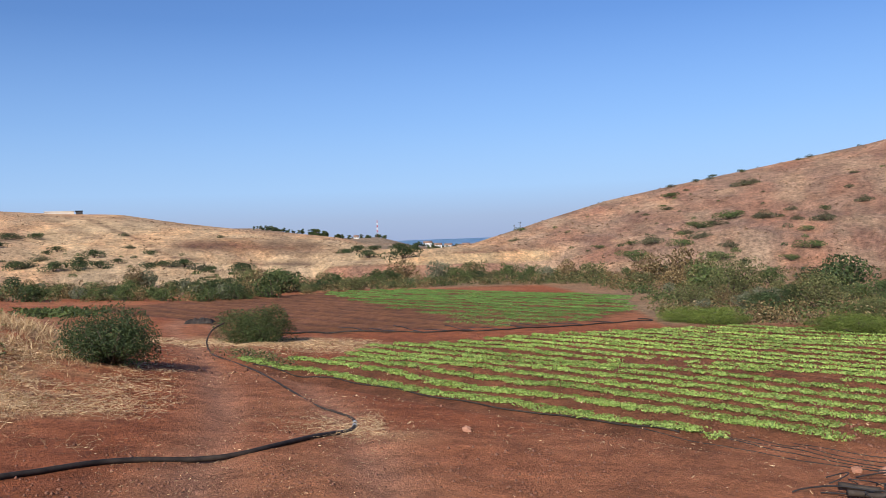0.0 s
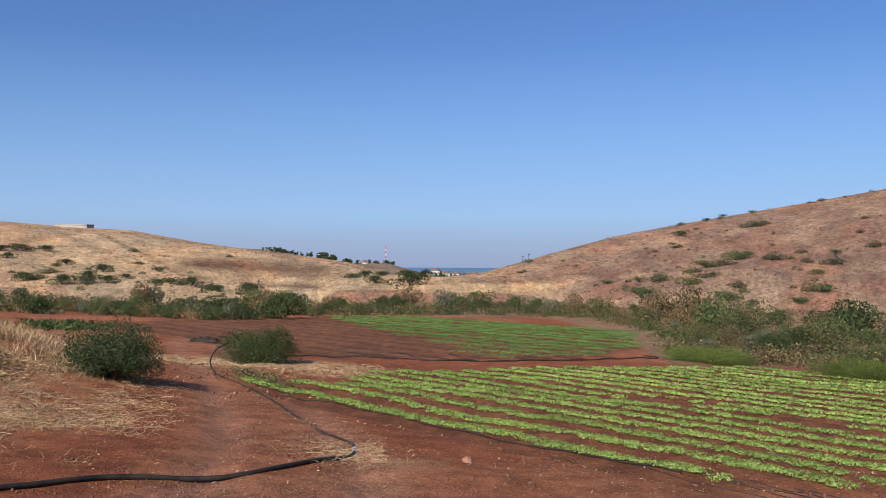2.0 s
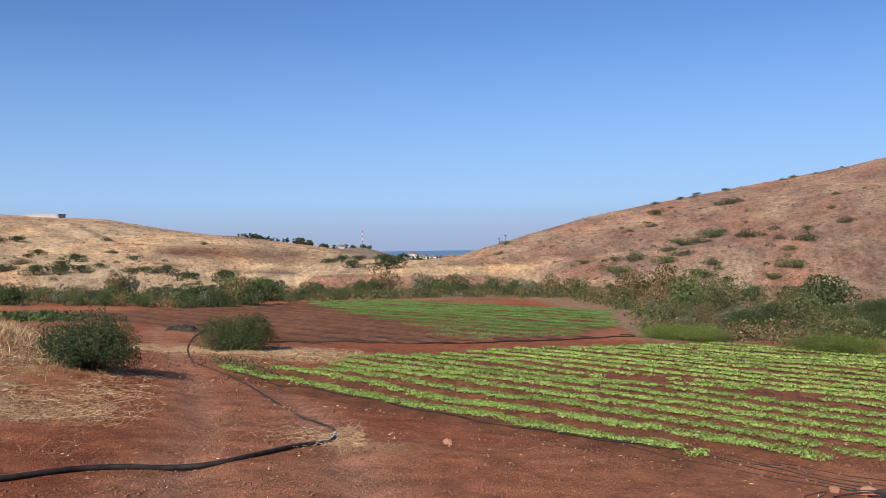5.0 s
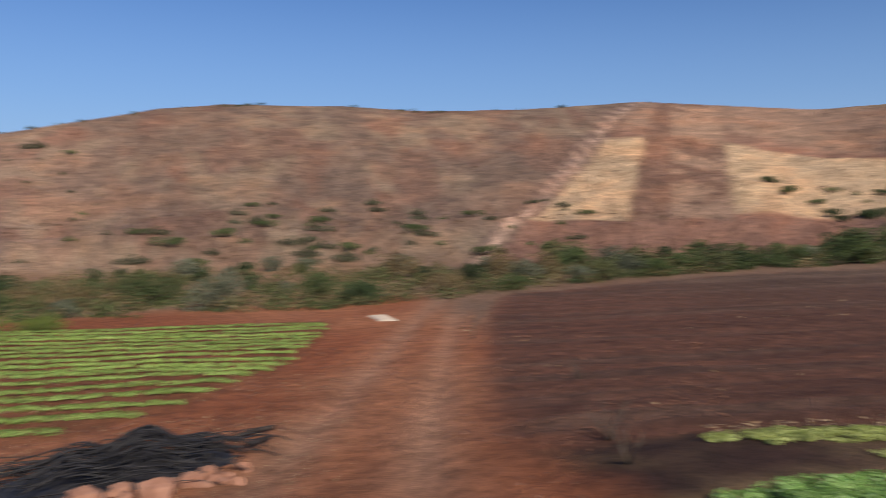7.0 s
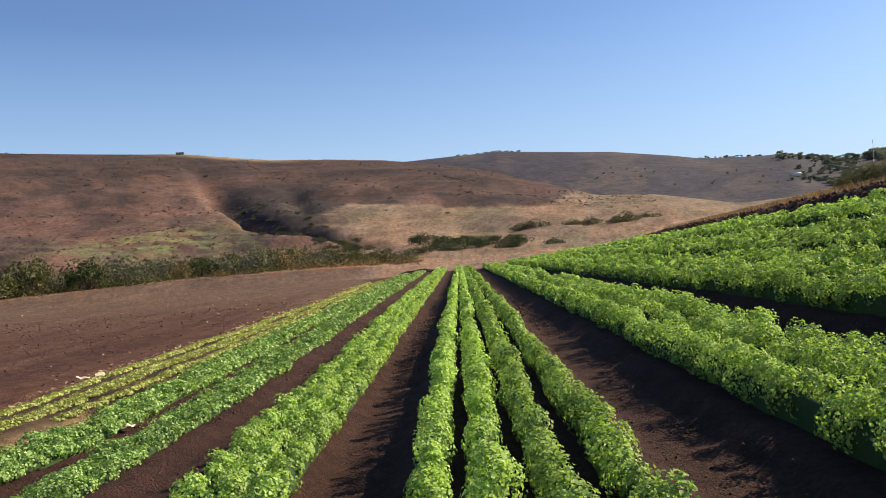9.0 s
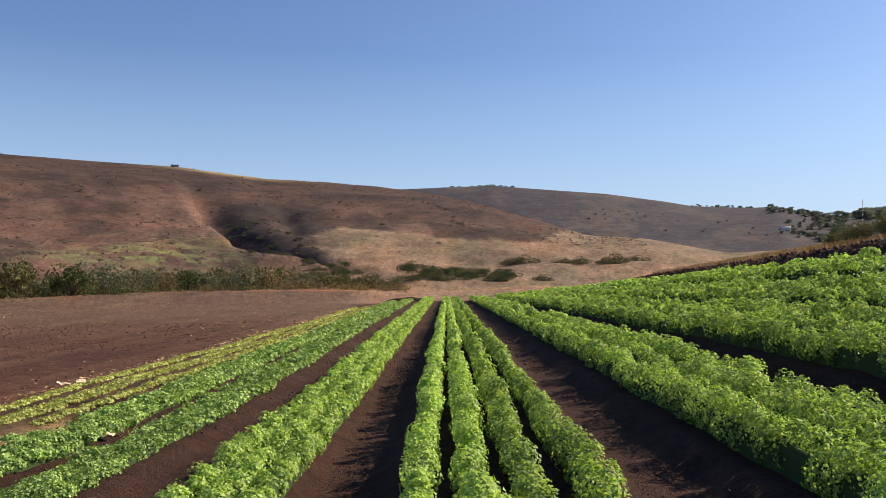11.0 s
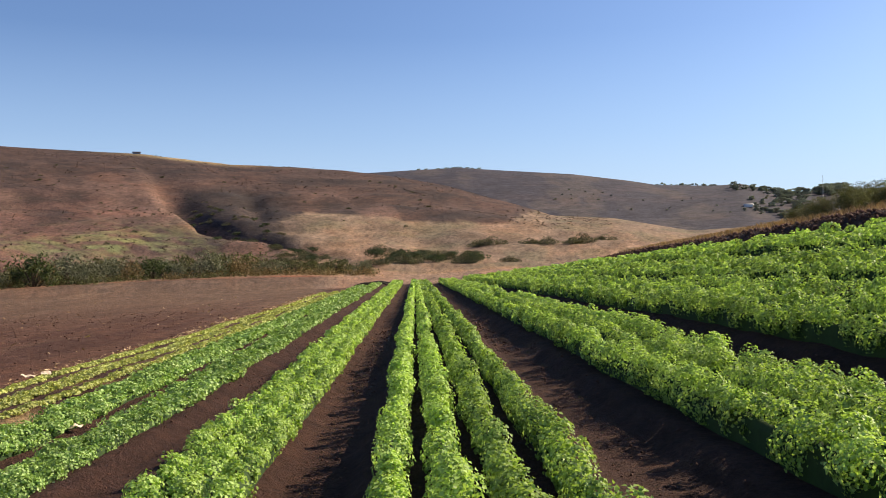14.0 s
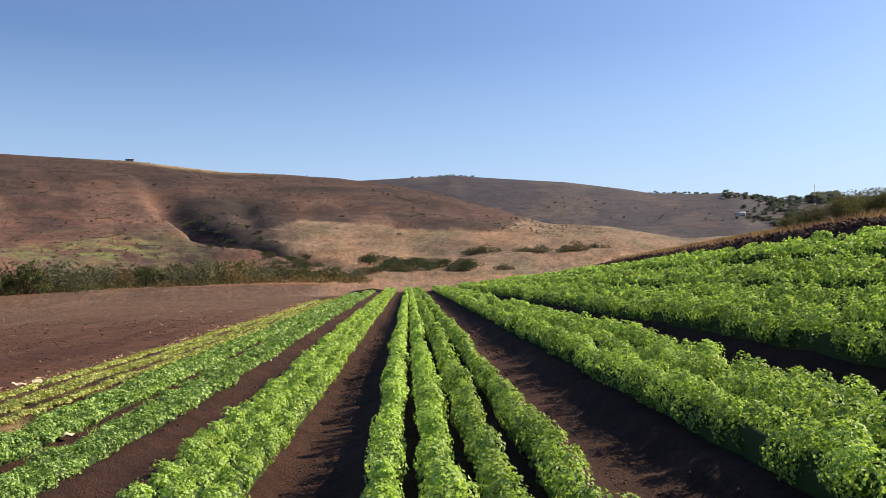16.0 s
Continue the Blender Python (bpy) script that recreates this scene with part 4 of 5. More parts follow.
    for _ in range(70):  # scrub in and below the ravine
        t = rand.uniform(0.05, 0.5)
        dot(float(np.interp(t, [0.05, 0.15, 0.3, 0.45], [-130.5, -127.5, -124.0, -122.0])) + rand.gauss(-0.8, 1.3), t, rand.uniform(0.8, 1.9), rand.choice((0, 2)))
    for _ in range(90):  # dotted over the dark hill
        dot(rand.uniform(-138, -94), rand.uniform(0.1, 0.8), rand.uniform(0.5, 1.2), 2)
    for _ in range(46):  # foot of the dark hill
        dot(rand.uniform(-133, -84), rand.uniform(0.0, 0.09), rand.uniform(1.5, 3.2), 2)
    for _ in range(26):  # brown field ahead of the beds
        a = rand.uniform(-141, -134)
        dot(a, rand.uniform(0.07, 0.16), rand.uniform(1.6, 3.4), rand.choice((0, 2)))
    for a, t, size in ((-145.6, 0.3, 3.4), (-148.0, 0.33, 4.2), (-147.3, 0.31, 3.0), (-142.0, 0.27, 3.6), (-141.0, 0.26, 3.4), (-144.5, 0.29, 2.6), (-149.5, 0.42, 3.0), (-143.2, 0.1, 2.4)):
        dot(a, t, size, 2)
    large = [q for q in spots if q[4] >= 1.15]
    scatter_copies(protos, large)
    # the small ones, too many to count
    grow = np.random.default_rng(19)
    for k, (mat, name) in enumerate(((SHRUB_DARK, "dark_hill_scrub"), (SHRUB_GREEN, "green_hill_scrub"), (SHRUB_SCRUB, "grey_hill_scrub"))):
        small = np.array([q[1:5] for q in spots if q[4] < 1.15 and q[0] == k])
        n, q = len(small), 80
        off = unit(grow.normal(size=(n * q, 3))).reshape(n, q, 3) * (0.45 + 0.5 * grow.random((n, q, 1))) * (0.75, 0.75, 0.6)
        off[..., 2] = np.abs(off[..., 2])
        p = np.stack([small[:, 0], small[:, 1], heights(small[:, 0], small[:, 1])], 1)[:, None] + off * small[:, 3, None, None]
        tagged(new(name, mesh_from(name, *leaf_cloud(p.reshape(-1, 3), unit(off.reshape(-1, 3) + (0, 0, 0.2)), np.repeat(0.2 * small[:, 3], q), slim=0.5, rand=grow), mat)),
               "small low shrubs dotted over the dry hillside", "scrub", kind="stuff")


creek_scrub()
hill_scrub()


def near_bushes():
    """The two bushes beside the track and the ones on the dry slope above the field."""
    a = shrub(SHRUB_DARK, "bush", 51, 13000, 0.036, "dark green leafy bush beside the dirt track", "bush", blobs=22, wide=1.1, upright=0.15)
    a.matrix_basis = stand(-5.85, 14.3, 2.0, 1.06, 1.1)
    b = shrub(SHRUB_GREEN, "bush", 52, 15000, 0.034, "pale green narrow-leaved bush beside the track", "bush", blobs=16, upright=0.5)
    b.matrix_basis = stand(-5.85, 24.8, 1.1, 1.65, 0.7)
    c = shrub(SHRUB_OLIVE, "slope_bush", 53, 7000, 0.038, "olive green bush on the dry slope above the beds", "bush", "bushes on the bank", blobs=13)
    protos, rand, spots = [c], random.Random(8), []
    low = shrub(FRESH, "low_bush", 54, 9000, 0.032, "low spreading fresh green bush beside the lane", "bush", "low green bushes", blobs=22, wide=1.5, tall=0.62)
    spread = [(0, *(float(q) for q in polar(a_, d_)), 1.3 * k_, size_, 0.9) for k_, (a_, d_, size_) in enumerate(((-14.9, 38.0, 1.0), (-15.8, 37.4, 1.5), (-16.9, 36.8, 1.4), (-17.8, 36.6, 1.0), (-24.3, 33.4, 1.2), (-25.4, 32.8, 1.5), (-26.6, 32.6, 1.2), (-30.5, 33.0, 1.1)))]
    scatter_copies([low], spread)
    for s, l, size in ((13.6, 29.6, 0.7), (13.7, 28.2, 1.0), (14.0, 26.5, 1.1), (13.9, 24.3, 1.1), (14.8, 27.5, 1.3), (14.6, 22.0, 1.2), (15.2, 25.0, 1.3), (14.2, 20.0, 1.2)):
        x, y = place(s, l)
        spots.append((0, x, y, rand.uniform(0, 6), size * 1.08, 0.85))
    scatter_copies(protos, spots)


near_bushes()


# ---- things ----
def at(x, y, up=0.0):
    return (x, y, float(heights(np.array([x]), np.array([y]))[0]) + up)


def smooth_path(pts, n):
    """Points along a Catmull-Rom curve."""
    p = np.asarray(pts, float)
    p = np.vstack([2 * p[0] - p[1], p, 2 * p[-1] - p[-2]])
    out = []
    for t in np.linspace(0, len(p) - 3 - 1e-6, n):
        i, u = int(t), t - int(t)
        a, b, c, d = p[i], p[i + 1], p[i + 2], p[i + 3]
        out.append(0.5 * (2 * b + (c - a) * u + (2 * a - 5 * b + 4 * c - d) * u * u + (3 * b - a - 3 * c + d) * u ** 3))
    return np.array(out)


def lay(path, radius, lift=0.0):
    path = np.asarray(path, float)
    z = heights(path[:, 0], path[:, 1]) + radius * 0.8 + lift
    return np.column_stack([path[:, 0], path[:, 1], z])


def irrigation_hose():
    path = [(-4.6, 4.4), (-3.9, 5.5), (-3.45, 6.21), (-3.21, 6.59), (-2.94, 7.02), (-2.56, 7.31), (-1.94, 7.76), (-1.53, 8.73), (-1.28, 9.51),
            (-1.25, 10.2), (-1.37, 10.74), (-1.67, 11.31), (-2.08, 11.89), (-3.7, 15.69), (-5.22, 18.42), (-5.94, 20.24)]
    hose = tagged(new("irrigation_hose"), "black plastic irrigation hose lying across the dirt track", "hose")
    run = lay(smooth_path(path, 150), 0.027)
    run[:, 2] -= np.interp(np.arange(len(run)), [80, 100], [0.0, 0.014])
    run[4:-4, 2] = np.convolve(run[:, 2], np.full(9, 1 / 9), "valid")
    bore = np.interp(np.arange(len(run)), [0, 85, 100, len(run)], [0.026, 0.025, 0.018, 0.016])
    part("hose_run", mesh_from("hose_run", *tube(run, bore, 10), PIPE, True), hose)
    e = run[-1]
    end = smooth_path([e + (0.03, -0.25, -0.02), e, e + (-0.10, 0.25, 0.18), e + (-0.02, 0.5, 0.42), e + (0.2, 0.75, 0.55)], 16)
    part("raised_end", mesh_from("raised_end", *tube(end, np.full(16, 0.02), 10), PIPE, True), hose, "hose end bent up off the ground")
    for k in (88, 91):
        c = run[k:k + 2]
        part("coupling", mesh_from("coupling", *tube(np.vstack([c[0], c[1]]), np.full(2, 0.031), 10), STEEL), hose, "pale hose coupling")
    return hose


def header_pipe():
    path = [(-6.5, 28.2), (-5.1, 29.15), (-2.4, 29.6), (-0.4, 30.0), (1.8, 31.3), (4.0, 33.1), (7.1, 35.5), (8.6, 36.8), (8.2, 37.8)]
    ob = tagged(new("header_pipe"), "thin black irrigation pipe along the field's edge", "pipe")
    run = lay(smooth_path(path, 140), 0.032)
    run[:, 1] += 0.1 * np.sin(np.arange(140) * 0.35)
    part("pipe_run", mesh_from("pipe_run", *tube(run, np.full(140, 0.032), 6), PIPE, True), ob)
    for k in range(10):
        x, y = run[30 + 8 * k, :2]
        stub = lay(smooth_path([(x, y), (x - 0.5, y + 0.9), (x - 1.2, y + 2.0)], 8), 0.02)
        part("drip_line", mesh_from("drip_line", *tube(stub, np.full(8, 0.02), 5), TAPE), ob)


def drip_lines():
    """Loose ends of drip tape at the corner of the lettuce."""
    for k in range(5):
        s = -8.6 - 0.28 * k
        ls = np.linspace(-6.5 + 0.5 * k, -2.6 + 0.35 * k, 26)
        ss = s + 0.10 * np.sin(ls * 2.1 + k) + 0.02 * k * (ls + 6)
        x, y = place(ss, ls)
        run = lay(np.column_stack([x, y]), 0.009, -0.006)
        ob = tagged(new("drip_line", mesh_from("drip_line", *tube(run, np.full(26, 0.009), 5), PIPE)), "black drip tape lying at the end of lettuce rows", "drip tape", "loose drip tapes")
    ls = np.linspace(-15.0, -5.4, 60)
    x, y = place(-8.57 + 0.05 * np.sin(ls * 1.3) + 0.03 * np.sin(ls * 3.7), ls)
    run = lay(np.column_stack([x, y]), 0.012, 0.004)
    tagged(new("drip_line", mesh_from("drip_line", *tube(run, np.full(60, 0.012), 5), PIPE)), "black drip tape lying along the outer lettuce row", "drip tape", "loose drip tapes")


def tape_heap():
    """A tangle of old drip tape thrown on a heap."""
    rand = np.random.default_rng(4)
    cx, cy = 4.95, 7.0
    long_, cross = np.array([0.78, -0.08]), np.array([0.25, 0.75])
    heap = tagged(new("drip_tape_heap"), "tangled heap of black drip tape on red soil", "tape heap")
    heap.location = at(cx, cy)
    base = np.array(at(cx, cy))

    def profile(u, v):
        return (0.18 + 0.07 * np.sin(3.1 * u + 0.8) * np.cos(2.3 * v) + 0.04 * np.sin(6.3 * u - 2.1 * v)) * np.clip(1 - (u / 1.75) ** 2 - (v / 1.15) ** 2, 0, 1) ** 0.75

    def spot(u, v, lift):
        x, y = cx + long_[0] * u + cross[0] * v, cy + long_[1] * u + cross[1] * v
        z = heights(x, y) + profile(u, v) + lift
        return np.column_stack([x, y, z]) - base

    g = np.linspace(-1, 1, 25)
    uu, vv = np.meshgrid(g * 1.75, g * 1.15)
    v = spot(uu.ravel(), vv.ravel(), -0.05)
    i, j = np.meshgrid(np.arange(24), np.arange(24))
    q = (j * 25 + i).ravel()
    part("packed_tape", mesh_from("packed_tape", v, np.stack([q, q + 1, q + 26, q + 25], 1), TAPE, True), heap)
    for k in range(300):
        a0, turn = rand.uniform(0, 6.28), rand.normal() * 2.2
        n = 12
        u, w = rand.normal() * 0.75, rand.normal() * 0.5
        length = rand.uniform(0.5, 1.8)
        ang = a0 + turn * np.linspace(0, 1, n)
        du, dv = np.cumsum(np.cos(ang)) * length / n, np.cumsum(np.sin(ang)) * 0.55 * length / n
        uu, vv = u + du - du.mean(), w + dv - dv.mean()
        lift = 0.01 + 0.06 * rand.random() + 0.09 * np.sin(np.linspace(0, 3.14, n)) * rand.random()
        p = spot(uu, vv, lift)
        t = tube(p, np.full(n, rand.uniform(0.004, 0.009)), 4)
        part("tape_strand", mesh_from("tape_strand", *t, TAPE), heap)
    for k, (u, w, ang, ln) in enumerate(((1.9, 0.5, 0.1, 0.7), (-1.75, 0.25, 3.0, 0.45), (-1.65, -0.05, 3.3, 0.5), (1.7, -0.2, 0.3, 0.5))):
        n = 8
        s = np.linspace(0, ln, n)
        p = spot(u + np.cos(ang) * s, w + np.sin(ang) * s + 0.05 * np.sin(4 * s), 0.05)
        part("pipe_end", mesh_from("pipe_end", *tube(p, np.full(n, 0.028), 7), PIPE), heap, "black pipe sticking out of the heap")
    return heap


def rock(seed, detail=1):
    bm = bmesh.new()
    bmesh.ops.create_icosphere(bm, subdivisions=detail, radius=0.5)
    for v in bm.verts:
        n = noise.noise(v.co * 2.6 + Vector((seed * 3, 0, 0))) * 0.75 + noise.noise(v.co * 7 + Vector((0, seed, 0))) * 0.45
        v.co *= 1 + n
        v.co.z *= 0.72
    me = bpy.data.meshes.new("clod")
    bm.to_mesh(me)
    bm.free()
    return me


def clods():
    """Lumps of dry red earth round the heap and loose stones on the soil."""
    rand = random.Random(6)
    meshes = [rock(k) for k in range(5)]
    for me in meshes:
        me.materials.append(STONE)
    spots = [(4.02, 6.24, 0.24), (4.37, 6.25, 0.20), (4.49, 5.90, 0.26), (4.86, 5.93, 0.24), (4.17, 8.16, 0.17), (5.15, 6.05, 0.2), (3.75, 6.1, 0.18), (0.1, 9.9, 0.13), (3.9, 8.3, 0.12)]
    for k in range(34):
        u = rand.uniform(-0.9, 1.1)
        spots.append((4.45 + u, 5.95 - 0.12 * u + rand.gauss(0, 0.16), rand.uniform(0.05, 0.15)))
    for x, y, size in spots:
        ob = tagged(new("earth_clod", rand.choice(meshes)), "pale red lump of dry earth lying on the soil", "clod", "earth clods")
        ob.matrix_basis = Matrix.LocRotScale(at(x, y, size * 0.2), Euler((0, 0, rand.uniform(0, 6))), (size * 1.2, size, size))


def small_things():
    # sheets of pale cardboard between the beds
    rand = random.Random(12)
    for x, y, size in ((17.1, -7.4, 0.34), (9.99, -4.6, 0.24), (17.5, -7.2, 0.25)):
        bm = bmesh.new()
        bmesh.ops.create_grid(bm, x_segments=5, y_segments=3, size=0.5)
        for v in bm.verts:
            v.co.y *= 0.55
            v.co.z = 0.16 * abs(v.co.x) + 0.08 * math.sin(v.co.x * 9 + v.co.y * 5)
        bmesh.ops.solidify(bm, geom=bm.faces[:], thickness=0.02)
        me = bpy.data.meshes.new("cardboard")
        bm.to_mesh(me)
        bm.free()
        me.materials.append(CARD)
        ob = tagged(new("cardboard_scrap", me), "torn scrap of pale cardboard lying between crop rows", "litter", "cardboard scraps")
        ob.matrix_basis = Matrix.LocRotScale(at(x, y, 0.07), Euler((0.1, 0.1, rand.uniform(0, 6))), (size, size, size))
    # a pale plastic sheet crumpled beside the lane, and a dark bundle on the far track
    for name, label, cat, x, y, wide, deep, high, mat, turn in (
            ("plastic_sheet", "crumpled pale plastic sheet lying beside the lane", "sheet", 25.1, 19.6, 2.1, 0.7, 0.10, CARD, 0.9),
            ("tarp_bundle", "folded dark tarpaulin lying beside the track", "tarpaulin", -10.2, 33.8, 1.15, 0.6, 0.22, PIPE, 0.1)):
        bm = bmesh.new()
        bmesh.ops.create_grid(bm, x_segments=14, y_segments=7, size=0.5)
        for v in bm.verts:
            ex, ey = 1 - (2 * v.co.x) ** 2, 1 - (2 * v.co.y) ** 2
            v.co.z = high * (max(ex * ey, 0) ** 0.35) * (0.7 + 0.9 * noise.noise(v.co * 7 + Vector((x, y, 0)))) / 1.0
            v.co.x, v.co.y = v.co.x * wide * (1 + 0.15 * noise.noise(v.co * 3)), v.co.y * deep * (1 + 0.3 * noise.noise(v.co * 4 + Vector((3, 0, 0))))
        bmesh.ops.solidify(bm, geom=bm.faces[:], thickness=0.012)
        me = bpy.data.meshes.new(name)
        bm.to_mesh(me)
        bm.free()
        me.materials.append(mat)
        ob = tagged(new(name, me), label, cat)
        ob.matrix_basis = Matrix.LocRotScale(at(x, y, 0.03), Euler((0, 0, turn)), None)
    # old pipes stacked where the spent rows end
    stack = tagged(new("pipe_stack"), "low stack of black irrigation pipes at the end of the rows", "pipes")
    for k in range(6):
        px, py = place(-5.2 + 0.16 * (k % 4), 72.0 + 0.1 * k)
        qx, qy = place(-1.9 + 0.3 * (k % 3), 73.2 + 0.12 * k)
        run = lay(np.column_stack([np.linspace(px, qx, 12), np.linspace(py, qy, 12)]), 0.07, 0.11 * (k // 4))
        part("pipe", mesh_from("pipe", *tube(run, np.full(12, 0.07), 7), PIPE), stack)
    # bent stake beside the track
    x, y, z = at(20.2, 12.6)
    ob = tagged(new("stake"), "bent dark stake leaning beside the dirt track", "stake")
    p = np.array([(x, y, z - 0.1), (x + 0.12, y + 0.02, z + 0.35), (x + 0.35, y - 0.1, z + 0.72)])
    part("shaft", mesh_from("shaft", *tube(p, [0.03, 0.026, 0.018], 6), BARK), ob)
    # dead weeds at the heads of the beds
    for x, y, size, seed in ((7.76, 3.25, 0.5, 1), (13.5, 6.2, 0.45, 2), (6.6, 2.6, 0.35, 3)):
        rnd = np.random.default_rng(seed)
        b = np.array(at(x, y))
        stalks = []
        for k in range(9):
            ang, lean = rnd.uniform(0, 6.28), rnd.uniform(0.15, 0.6)
            tip = b + np.array([math.cos(ang) * lean, math.sin(ang) * lean, rnd.uniform(0.5, 1.0)]) * size
            mid = (b + tip) / 2 + rnd.normal(size=3) * 0.05 * size
            stalks.append(tube([b - (0, 0, 0.03), mid, tip], [0.007, 0.005, 0.003], 4))
        ob = tagged(new("dead_weed"), "dead brown weed standing at the head of the beds", "weed", "dead weeds")
        for stalk in stalks:
            part("stalk", mesh_from("stalk", *stalk, BARK), ob)


irrigation_hose()
header_pipe()
drip_lines()
tape_heap()
clods()
small_things()


# ---- far things ----
def box(bm, x0, x1, y0, y1, z0, z1):
    v = [bm.verts.new((x, y, z)) for x in (x0, x1) for y in (y0, y1) for z in (z0, z1)]
    for f in ((0, 1, 3, 2), (4, 6, 7, 5), (0, 4, 5, 1), (2, 3, 7, 6), (0, 2, 6, 4), (1, 5, 7, 3)):
        bm.faces.new([v[k] for k in f])


def box_mesh(name, mat, *boxes):
    bm = bmesh.new()
    for b in boxes:
        box(bm, *b)
    me = bpy.data.meshes.new(name)
    bm.to_mesh(me)
    bm.free()
    me.materials.append(mat)
    return me


def building(a, d, turn, w, dep, h, label, walls, roof_mat, gable=0.0, windows=3, name="farm_building"):
    x, y = polar(a, d)
    ob = tagged(new(name), label, "building")
    ob.matrix_basis = Matrix.LocRotScale(at(float(x), float(y), -0.5), Euler((0, 0, radians(turn))), None)
    h += 0.5
    part("walls_shell", box_mesh("shell", walls, (-w / 2, w / 2, -dep / 2, dep / 2, 0, h)), ob)
    if gable:
        e = 0.3
        v = [(-w / 2 - e, -dep / 2 - e, h), (w / 2 + e, -dep / 2 - e, h), (w / 2 + e, dep / 2 + e, h), (-w / 2 - e, dep / 2 + e, h), (-w / 2 - e, 0, h + gable), (w / 2 + e, 0, h + gable)]
        f = [(0, 1, 5), (0, 5, 4), (2, 3, 4), (2, 4, 5), (0, 4, 3), (1, 2, 5), (0, 3, 2), (0, 2, 1)]
        part("roof", mesh_from("roof", v, f, roof_mat), ob)
    else:
        part("roof", box_mesh("roof", roof_mat, (-w / 2 - 0.15, w / 2 + 0.15, -dep / 2 - 0.15, dep / 2 + 0.15, h, h + 0.2)), ob)
    for k in range(windows):
        cx = -w / 2 + (k + 0.5) * w / windows
        part("window", box_mesh("window", WALL_GREY, (cx - 0.5, cx + 0.5, -dep / 2 - 0.04, -dep / 2 + 0.05, 1.4, h - 0.5)), ob)
    return ob


building(24.9, 327, 24, 9.5, 6.0, 0.65, "long low pale building on the crest of a dry hill", BEIGE, BEIGE, windows=0)
# the long building's dark end face, added as a block of its own
building(23.78, 324, 24, 2.2, 6.2, 0.95, "dark end of the long pale building, added as a block", DARK_END, DARK_END, windows=0, name="grey_shed")
building(-118.75, 404, 61, 3.3, 2.4, 0.7, "small dark hut on the crest of the burnt hill", WALL_GREY, ROOF, windows=1, name="hilltop_hut")
for a, d, turn, w, h in ((6.4, 604, 10, 3.2, 1.0), (0.9, 600, 5, 5, 2.4), (0.2, 620, -8, 5, 2.6), (-0.6, 610, 15, 5, 2.2), (-1.0, 640, 0, 6, 2.6), (1.6, 640, 10, 6, 2.8)):
    tagged(building(a, d, turn, w, 7, h, "small white house with a shallow roof among trees", WALL_WHITE, ROOF, 1.4, 2, "white_house"), group="white houses")
building(-158.55, 632, 20, 6, 5, 1.1, "white-roofed farm house in front of dark trees", WALL_WHITE, WALL_WHITE, 0.9, 3, "white_house")


def lattice_mast(a, d, height, wide, mats, label, sections):
    x, y = polar(a, d)
    ob = tagged(new("radio_mast"), label, "mast")
    ob.location = at(float(x), float(y), -0.3)
    for k in range(sections):
        z0, z1 = height * k / sections, height * (k + 1) / sections
        w0, w1 = (wide * (1 - 0.6 * z / height) / 2 for z in (z0, z1))
        bits = []
        for sx, sy in ((-1, -1), (1, -1), (1, 1), (-1, 1)):
            bits.append(tube([(sx * w0, sy * w0, z0), (sx * w1, sy * w1, z1)], [wide * 0.13] * 2, 4))
            tx, ty = (-sy, sx)
            bits.append(tube([(sx * w0, sy * w0, z0), (tx * w1, ty * w1, z1)], [wide * 0.08] * 2, 4))
        part("mast_section", mesh_from("mast_section", *join(bits), mats[k % len(mats)]), ob)
    return ob


lattice_mast(4.97, 618, 12.5, 0.85, (RED_PAINT, WHITE_PAINT), "red and white lattice radio mast on a ridge", 7)
lattice_mast(-162.9, 700, 18, 0.4, (STEEL,), "thin grey lattice mast behind trees", 5)


def tree_proto(seed, leaves=900, leaf=0.15, kind="tree", label="dark green tree on the far ridge", mat=None, narrow=1.0):
    """A tree 1 m high: tapered trunk, limbs, a crown of many leaf clumps."""
    rand = np.random.default_rng(seed)
    ob = tagged(new(kind), label, "tree", "ridge trees")
    bits = [tube([(0, 0, -0.05), (0.01, 0.0, 0.25), (0.0, 0.02, 0.6)], [0.04, 0.03, 0.014], 6)]
    pts, nrm = [], []
    for k in range(12):
        ang, out, up = k * 2.4, rand.uniform(0.08, 0.34) * narrow, rand.uniform(0.14, 0.86)
        c = np.array([math.cos(ang) * out, math.sin(ang) * out, up])
        bits.append(tube([(0, 0, 0.2 + 0.3 * rand.random()), c], [0.016, 0.004], 3))
        r = np.array([rand.uniform(0.11, 0.18) * narrow] * 2 + [rand.uniform(0.09, 0.15)])
        q = unit(rand.normal(size=(leaves // 12, 3)))
        pts.append(c + q * r * (0.7 + 0.45 * rand.random((len(q), 1))))
        nrm.append(q)
    part("trunk", mesh_from("trunk", *join(bits), BARK), ob)
    part("crown", mesh_from("crown", *leaf_cloud(np.concatenate(pts), np.concatenate(nrm), np.full(sum(map(len, pts)), leaf * 0.6), rand=rand), mat or SHRUB_DARK), ob)
    return ob


